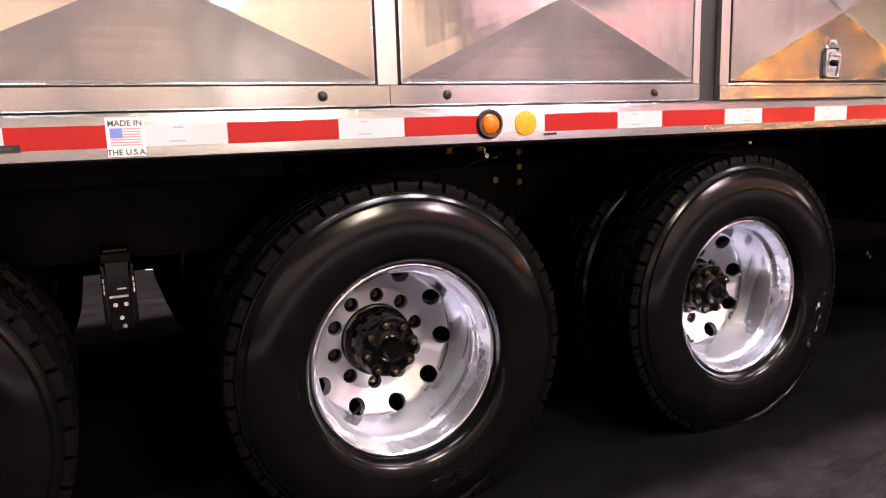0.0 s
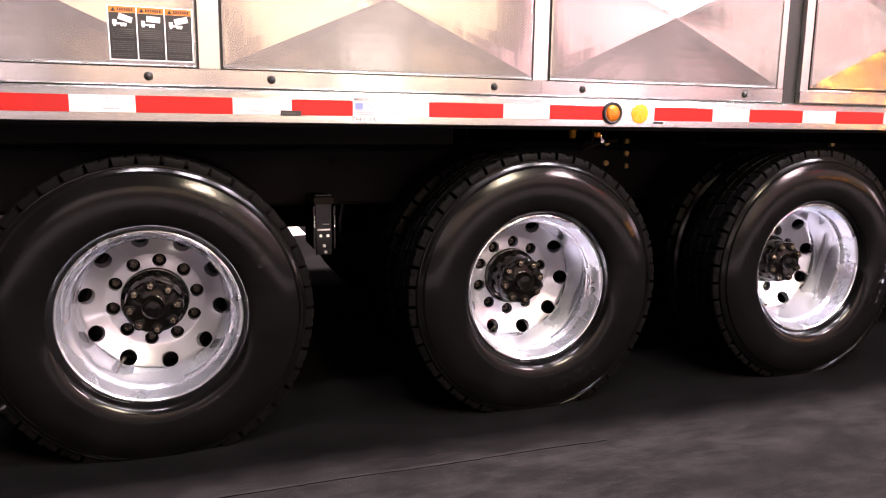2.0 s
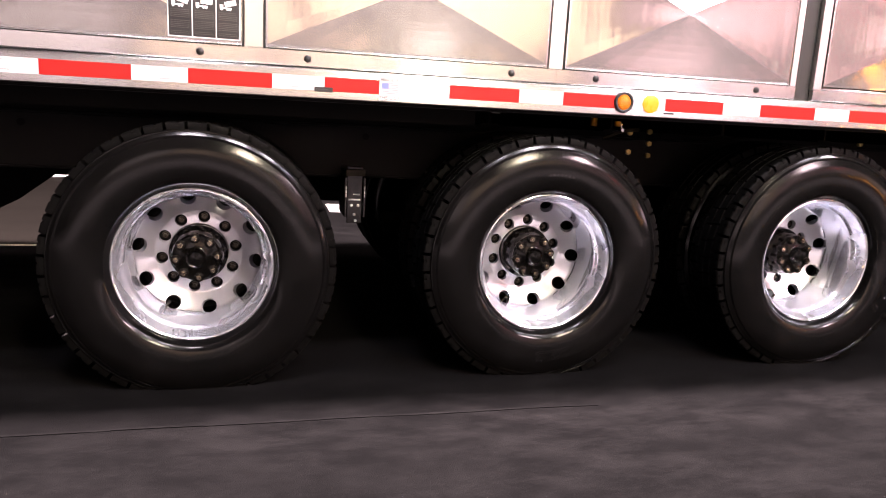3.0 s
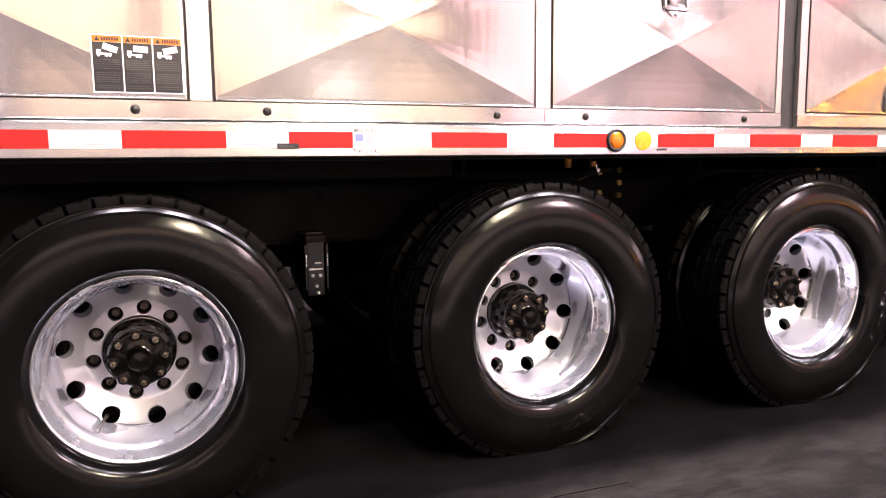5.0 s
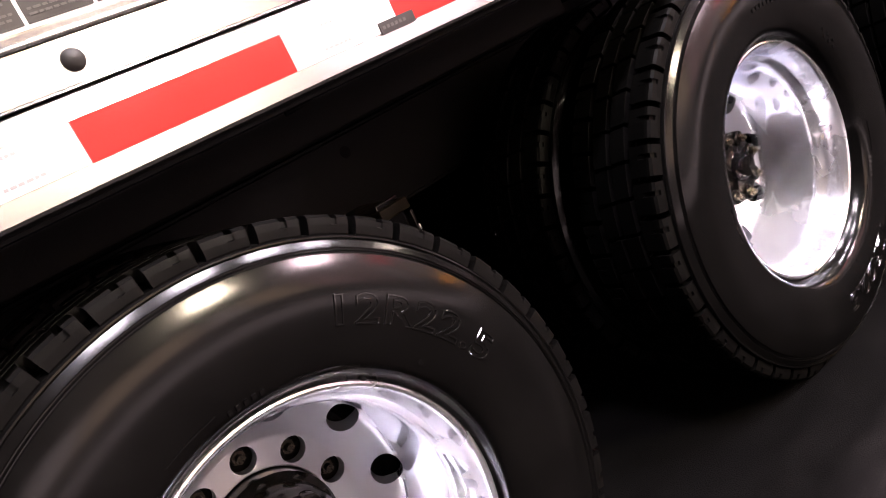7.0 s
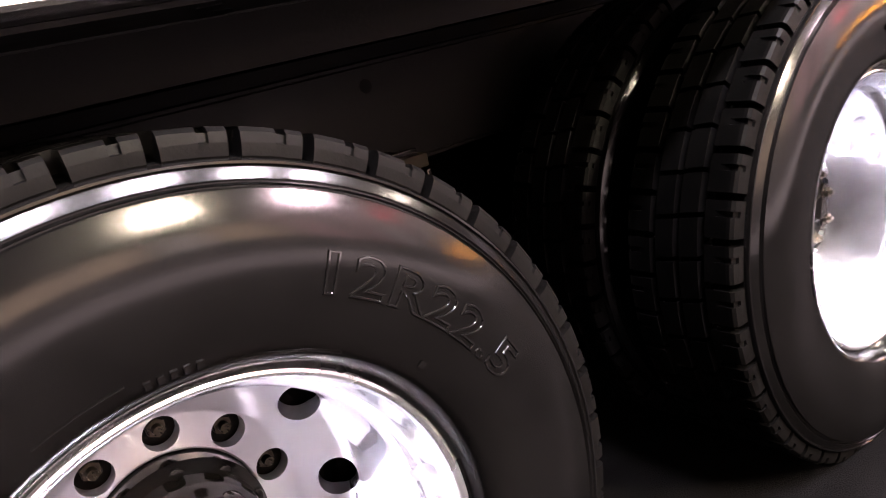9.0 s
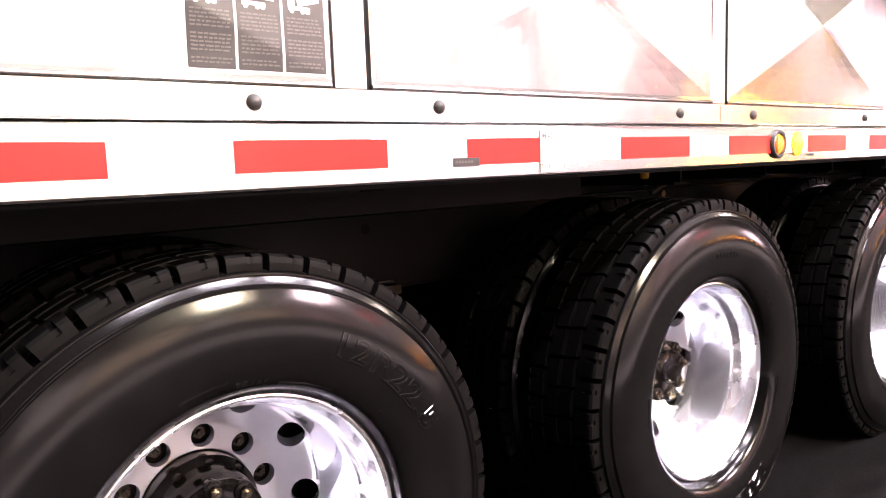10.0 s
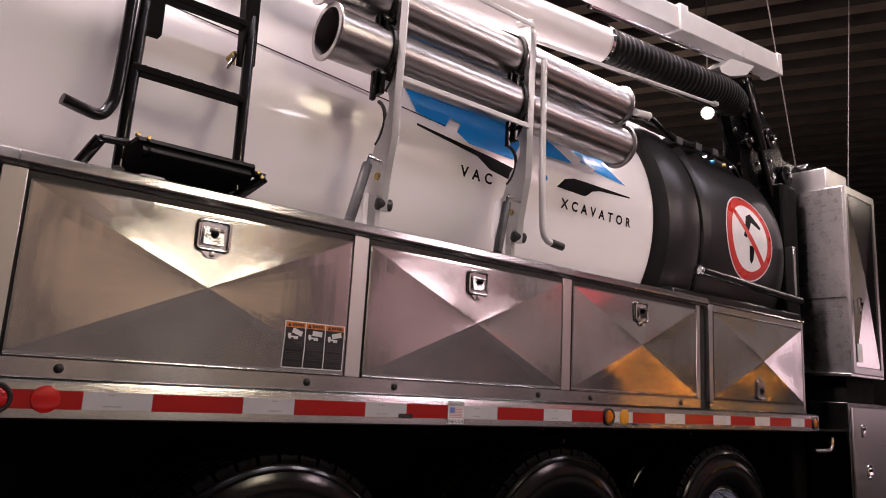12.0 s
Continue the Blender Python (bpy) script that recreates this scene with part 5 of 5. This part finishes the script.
for gx in (-1.535, -1.180):
    part("gusset", prism(bmesh.new(), [(0.22, 2.47), (0.27, 2.47), (0.31, 2.9), (0.24, 2.9)], lambda u, v, d: (d, u, v), gx - 0.028, gx + 0.028), M_CHASSIS, ladder)
part("grab_handle", sweep(bmesh.new(), smooth_path([(-1.610, 0.25, 2.90), (-1.628, 0.19, 2.45), (-1.642, 0.150, 2.20), (-1.66, 0.135, 2.125), (-1.69, 0.12, 2.088), (-1.74, 0.105, 2.088), (-1.805, 0.09, 2.098)]), 0.019, 18), M_BLACK, ladder, "bent black grab handle")

# small brass drain valve on the tank beside the ladder
valve = part("drain_valve", cyl(cyl(bmesh.new(), (-1.215, 0.33, 2.515), (-1.215, 0.27, 2.515), 0.014, 16, bevel=0.002), (-1.215, 0.285, 2.515), (-1.215, 0.285, 2.480), 0.009, 12), M_BRASS, truck, "small brass drain valve")
part("valve_lever", sweep(bmesh.new(), [(-1.215, 0.268, 2.515), (-1.228, 0.262, 2.480), (-1.245, 0.262, 2.440)], 0.006, 8), M_CHROME, valve)

# ---- pipe rack and pipes ----
PIPES = [(2.712, 0.190, -0.875, 1.065), (2.962, 0.205, -0.90, 1.065)]


def rack_arm(x):
    arm = thing("pipe_rack_arm", (x, 0.2, 1.892), "light grey painted steel arm holding the suction pipes", "pipe rack", "pipe rack arms")
    pts = [(0.115, 2.10), (0.075, 2.30), (0.068, 3.06), (0.095, 3.13), (0.18, 3.15)]
    for z, y in ((2.962, 0.205), (2.712, 0.190), (2.462, 0.250)):
        rr = 0.118
        for k in range(9):
            a = radians(62 - 124 * k / 8)
            pts.append((y - rr * math.cos(a), z + rr * math.sin(a)))
    pts += [(0.24, 2.24), (0.30, 2.22), (0.32, 2.05), (0.26, 2.00), (0.25, 1.893), (0.20, 1.893), (0.19, 2.02), (0.15, 2.04)]
    part("plate", prism(bmesh.new(), pts, lambda u, v, d: (d, u, v), x - 0.005, x + 0.005), M_GREYPAINT, arm)
    part("front_flange", sweep(bmesh.new(), [(x, 0.120, 1.99), (x, 0.112, 2.10), (x, 0.073, 2.30), (x, 0.066, 3.06), (x, 0.093, 3.13), (x, 0.18, 3.155)], 0.020, 4), M_GREYPAINT, arm, angle=20)
    for z, y, _, _ in PIPES:
        path = [(x - 0.026, y - 0.1165 * math.cos(radians(58 - 128 * k / 20)), z + 0.1165 * math.sin(radians(58 - 128 * k / 20))) for k in range(21)]
        part("pipe_collar", sweep(bmesh.new(), path, 0.0095, 10), M_RUBBER, arm, "black rubber collar round the pipe")
    for z, y in ((2.885, 0.240), (2.632, 0.225), (2.40, 0.275)):
        path = [(x - 0.001, y - 0.114 * math.cos(radians(60 - 120 * k / 16)), z + 0.114 * math.sin(radians(60 - 120 * k / 16))) for k in range(17)]
        part("cradle_pad", sweep(bmesh.new(), path, 0.0085, 10), M_RUBBER, arm, "black rubber cradle pad")
    for z in (2.84, 2.585):
        bm = cyl(bmesh.new(), (x - 0.075, 0.135, z), (x + 0.02, 0.135, z), 0.019, 14, bevel=0.003)
        box(bm, x - 0.075, x - 0.05, 0.10, 0.165, z - 0.10, z - 0.01, bevel=0.006)
        box(bm, x - 0.10, x - 0.078, 0.12, 0.145, z - 0.13, z + 0.0, bevel=0.006)
        part("pipe_clamp", bm, M_BLACK, arm, "black swing clamp")
    part("strut", cyl(cyl(bmesh.new(), (x - 0.105, 0.105, 2.165), (x - 0.195, 0.060, 1.905), 0.021, 20, bevel=0.003), (x - 0.09, 0.112, 2.21), (x - 0.105, 0.105, 2.165), 0.008, 10), M_SPRING, arm, "dark grey gas strut")
    bm = cyl(bmesh.new(), (x - 0.10, 0.11, 2.20), (x + 0.02, 0.12, 2.19), 0.009, 10)
    part("pivot_pin", bm, M_CHROME, arm)
    part("bolt", cyl(bmesh.new(), (x - 0.014, 0.175, 2.15), (x - 0.004, 0.175, 2.15), 0.016, 16), M_BRASS, arm)
    part("stop_knob", cyl(bmesh.new(), (x - 0.03, 0.135, 2.02), (x + 0.035, 0.12, 2.02), 0.026, 20, bevel=0.006), M_RUBBER, arm, "black rubber stop")
    for fx in (-0.07, -0.01):
        part("foot", boxed(x + fx - 0.012, x + fx + 0.012, 0.15, 0.21, 1.893, 2.06, bevel=0.003), M_GREYPAINT, arm)
    return arm


rack_arm(-0.575)
rack_arm(0.212)
for bz in (2.567, 3.102):
    part("rack_bar", boxed(-0.575, 0.212, 0.062, 0.074, bz - 0.012, bz + 0.012, bevel=0.003), M_GREYPAINT, truck, "light grey bar between the rack arms")
for z, y, a, b in PIPES:
    pipe = thing("suction_pipe", ((a + b) / 2, y, z), "polished stainless suction pipe with flanged ends", "pipe", "suction pipes")
    m = Matrix.Translation((0, y, z)) @ Matrix.Rotation(radians(-90), 4, "Z")
    part("tube", lathe(bmesh.new(), [(0.102, a + 0.012), (0.107, a + 0.012), (0.107, b - 0.012), (0.102, b - 0.012)], 64, m=m), M_PIPE, pipe)
    for e, s in ((a, 1), (b, -1)):
        part("flange", lathe(bmesh.new(), [(0.1015, e), (0.124, e), (0.127, e + 0.004 * s), (0.126, e + 0.010 * s), (0.110, e + 0.020 * s), (0.1015, e + 0.020 * s)], 64, m=m), M_PIPE, pipe)
lever = part("lock_lever", sweep(bmesh.new(), smooth_path([(0.270, 0.045, 2.93), (0.275, 0.045, 2.60), (0.285, 0.045, 2.20), (0.295, 0.046, 2.06), (0.320, 0.040, 2.012), (0.355, 0.034, 2.002)]), 0.0155, 16), M_GREYPAINT, truck, "light grey locking lever with a black grip")
part("grip", cyl(bmesh.new(), (0.345, 0.034, 2.004), (0.415, 0.022, 1.992), 0.019, 16, bevel=0.004), M_RUBBER, lever, "black rubber grip")

# ---- boom and hose ----
boom = thing("boom", (3.5, 0.6, 2.9), "light grey telescopic boom on a black pivot arm", "boom")
d = (Vector((3.69, 0.5, 4.17)) - Vector((-1.5, 0.5, 3.66)))
mb = Matrix.Translation((3.69, 0.5, 4.17)) @ Matrix.Rotation(-math.atan2(d.z, d.x), 4, "Y")
part("beam", boxed(-5.2, -0.13, -0.075, 0.075, -0.085, 0.085, bevel=0.008, m=mb), M_GREYPAINT, boom)
part("collar", boxed(-1.66, -1.55, -0.095, 0.095, -0.105, 0.105, bevel=0.01, m=mb), M_GREYPAINT, boom)
part("end_cap", boxed(-0.19, -0.118, -0.085, 0.085, -0.095, 0.095, bevel=0.008, m=mb), M_GREYPAINT, boom)
part("rod", cyl(bmesh.new(), mb @ Vector((-2.6, -0.02, -0.17)), mb @ Vector((-0.55, -0.02, -0.15)), 0.016, 14), M_CHROME, boom, "bright hydraulic rod")
flat = lambda u, v, w: (u, w, v)
part("lug_plate", prism(bmesh.new(), [(2.60, 3.765), (2.57, 3.80), (2.75, 3.93), (3.10, 3.985), (2.97, 3.865), (2.72, 3.772)], flat, 0.42, 0.58), M_GREYPAINT, boom)
CHEEK = [(2.89, 3.85), (3.20, 3.95), (3.375, 3.67), (3.53, 3.565), (3.71, 3.344), (3.80, 3.30), (3.86, 2.62), (3.36, 2.52), (3.07, 2.94), (3.00, 3.08), (2.985, 3.22), (3.01, 3.33), (2.945, 3.404), (2.885, 3.55)]
arm = part("pivot_arm", prism(bmesh.new(), CHEEK, flat, 0.50, 0.53), M_BLACK, boom, "black steel pivot arm of two cheeks with a ram between")
part("far_cheek", prism(bmesh.new(), CHEEK, flat, 0.60, 0.63), M_BLACK, arm)
part("web", prism(bmesh.new(), [(3.0 + 0.92 * (x - 3.0), 3.3 + 0.94 * (z - 3.3)) for x, z in CHEEK], flat, 0.531, 0.599), M_CHASSIS, arm)
part("ram", cyl(cyl(bmesh.new(), (2.985, 0.44, 3.80), (3.20, 0.44, 3.30), 0.050, 24, bevel=0.006), (3.20, 0.44, 3.30), (3.36, 0.44, 2.95), 0.028, 20), M_BLACK, arm, "glossy black ram")
for kx, kz, kr in ((3.025, 3.594, 0.075), (3.419, 3.466, 0.085), (3.671, 3.201, 0.090), (3.057, 3.353, 0.065), (3.383, 3.126, 0.075)):
    part("knuckle", cyl(bmesh.new(), (kx, 0.505, kz), (kx, 0.455, kz), kr, 28, bevel=0.010), M_BLACK, arm)
    part("bolt", cyl(bmesh.new(), (kx, 0.457, kz), (kx, 0.425, kz), 0.030, 6, 0.024, bevel=0.004), M_CHROME, arm)
for kx, kz in ((2.916, 3.42), (3.22, 3.74), (3.33, 3.67), (3.231, 3.565), (3.182, 3.486), (3.257, 3.217), (3.462, 3.291), (3.05, 3.86), (3.12, 3.89)):
    part("bolt", cyl(bmesh.new(), (kx, 0.505, kz), (kx, 0.484, kz), 0.015, 6, bevel=0.002), M_CHROME, arm)
bm = boxed(3.72, 4.16, 0.52, 0.66, 3.17, 3.38, bevel=0.02)
cyl(bm, (4.13, 0.46, 3.318), (4.13, 0.70, 3.318), 0.105, 32, bevel=0.012)
part("cross_pin", bm, M_BLACK, arm)
part("bolt", cyl(bmesh.new(), (4.13, 0.462, 3.318), (4.13, 0.435, 3.318), 0.030, 6, 0.024, bevel=0.004), M_CHROME, arm)
part("under_bar", cyl(bmesh.new(), (0.60, 0.42, 3.285), (2.50, 0.42, 3.475), 0.011, 8), M_GREYPAINT, boom, "thin light grey bar under the hose")
part("bar_end", boxed(2.46, 2.52, 0.40, 0.44, 3.462, 3.492, bevel=0.006), M_GREYPAINT, boom)

hose = thing("suction_hose", (2.0, 0.5, 3.4), "black ribbed suction hose with a white cuff", "hose")
path = smooth_path([(1.23, 0.5, 3.53), (1.8, 0.5, 3.58), (2.4, 0.5, 3.63), (2.86, 0.52, 3.66), (3.18, 0.62, 3.58), (3.42, 0.74, 3.35), (3.56, 0.82, 2.95), (3.62, 0.86, 2.4), (3.62, 0.86, 2.0)], 56)
part("ribbed_tube", sweep(bmesh.new(), path, lambda i: 0.113 if i % 5 < 2 else 0.128, 26), M_HOSE, hose, angle=30)
part("cuff", sweep(bmesh.new(), [(-0.6, 0.5, 3.37), (0.3, 0.5, 3.445), (1.26, 0.5, 3.532)], 0.120, 40), M_TANK, hose, "white smooth cuff")
part("clamp", sweep(bmesh.new(), [(1.225, 0.5, 3.529), (1.255, 0.5, 3.532)], 0.136, 40), M_CHROME, hose, "bright hose clamp")
LINES = (([(1.62, 0.50, 3.150), (1.764, 0.48, 3.178), (1.90, 0.46, 3.120), (2.055, 0.46, 3.078), (2.25, 0.46, 3.090), (2.443, 0.46, 3.107), (2.758, 0.47, 3.090), (2.95, 0.50, 3.030), (3.04, 0.55, 2.960)], M_BLACK),
         ([(1.50, 0.70, 3.20), (1.80, 0.60, 3.20), (2.2, 0.58, 3.18), (2.7, 0.58, 3.14), (3.1, 0.65, 3.05)], M_RUBBER))
for pts, lm in LINES:
    tagged(part("hydraulic_line", sweep(bmesh.new(), smooth_path(pts, 10), 0.019, 12), lm, truck), "black hydraulic line over the water tank")
part("line_nozzle", cyl(bmesh.new(), (1.60, 0.48, 3.165), (1.76, 0.475, 3.182), 0.026, 16, bevel=0.006), M_GREYPAINT, truck, "pale fitting at the end of the line")
for x, y, z in ((2.055, 0.46, 3.078), (2.30, 0.46, 3.095), (2.52, 0.46, 3.108)):
    part("line_clamp", boxed(x - 0.040, x + 0.040, y - 0.026, y + 0.14, z - 0.028, z + 0.028, bevel=0.005), M_SPRING, truck)
for x, z, cm in ((2.36, 3.03, M_CHROME), (2.46, 3.02, M_BLUE), (2.72, 3.04, M_CHROME), (2.62, 3.035, M_BRASS)):
    part("line_fitting", cyl(bmesh.new(), (x, 0.45, z), (x + 0.035, 0.44, z + 0.01), 0.014, 8), cm, truck, "small hydraulic fitting")
part("valve_block", boxed(1.46, 1.62, 0.56, 0.80, 3.05, 3.24, bevel=0.01), M_BLACK, truck, "black valve block")

# ---- cab end ----
tall = thing("tall_cabinet", (3.95, 0.33, 1.57), "tall brushed aluminium cabinet behind the cab", "cabinet")
part("body", boxed(3.70, 4.26, 0.042, 0.66, 1.57, 3.045, bevel=0.004), M_TALLSIDE, tall)
for a in ((3.70, 3.745, 1.57, 3.045), (4.215, 4.26, 1.57, 3.045), (3.7455, 4.2145, 1.57, 1.62), (3.7455, 4.2145, 2.985, 3.045)):
    part("frame", boxed(a[0], a[1], 0.022, 0.0425, a[2], a[3], bevel=0.0015), M_POST, tall)
bm = bmesh.new()
q = [bm.verts.new(c) for c in ((3.752, 0.028, 1.627), (4.208, 0.028, 1.627), (4.208, 0.028, 2.978), (3.752, 0.028, 2.978))]
ap = bm.verts.new((3.98, 0.012, 2.30))
for i in range(4):
    bm.faces.new((q[i], q[(i + 1) % 4], ap))
bm.faces.new(q)
tall_door = part("door", bm, M_DOOR, tall, angle=0.5)
latch(3.80, 2.10, tall_door, 0.07, 0.11)
part("plate", boxed(3.77, 3.86, 0.017, 0.024, 1.66, 1.80, bevel=0.003), M_GREYPAINT, tall, "small grey plate")
part("top_box", boxed(3.84, 4.24, 0.22, 0.56, 3.046, 3.27, bevel=0.006), M_SIDE, tall)
part("side_trim", boxed(3.692, 3.6995, 0.05, 0.42, 2.150, 2.156), M_RAIL, tall)
part("foot_plate", boxed(3.66, 4.28, 0.03, 0.66, 1.545, 1.569, bevel=0.003), M_RAIL, tall)
part("support", boxed(3.74, 4.24, 0.10, 0.64, 1.352, 1.5445), M_CHASSIS, tall)
low = thing("lower_cabinet", (4.0, 0.33, 0.55), "low brushed aluminium cabinet with small latches", "cabinet")
part("body", boxed(3.60, 4.45, 0.04, 0.66, 0.60, 1.35, bevel=0.004), M_SHADESIDE, low)
low_door = part("door", boxed(3.635, 4.415, 0.024, 0.0395, 0.64, 1.315, bevel=0.004), M_POST, low)
latch(3.72, 1.16, low_door, 0.06, 0.08)
latch(3.80, 0.86, low_door, 0.09, 0.09)
part("stack_column", boxed(3.34, 3.58, 0.34, 0.80, 0.62, 3.05, bevel=0.03), M_CHASSIS, truck, "black column behind the tool boxes")
part("tow_hook", sweep(bmesh.new(), smooth_path([(3.20, 0.12, 1.00), (3.34, 0.10, 1.00), (3.42, 0.10, 1.02), (3.44, 0.10, 1.09)]), 0.018, 12), M_CHROME, truck, "bright bent hook")
part("tail_wall", boxed(-3.62, -3.56, 0.02, 2.58, 1.06, 1.90), M_CHASSIS, truck)
part("far_side_panel", boxed(-3.55, 2.86, 2.26, 2.60, 1.146, 1.89), M_SIDE, truck, "aluminium tool box side on the far side")
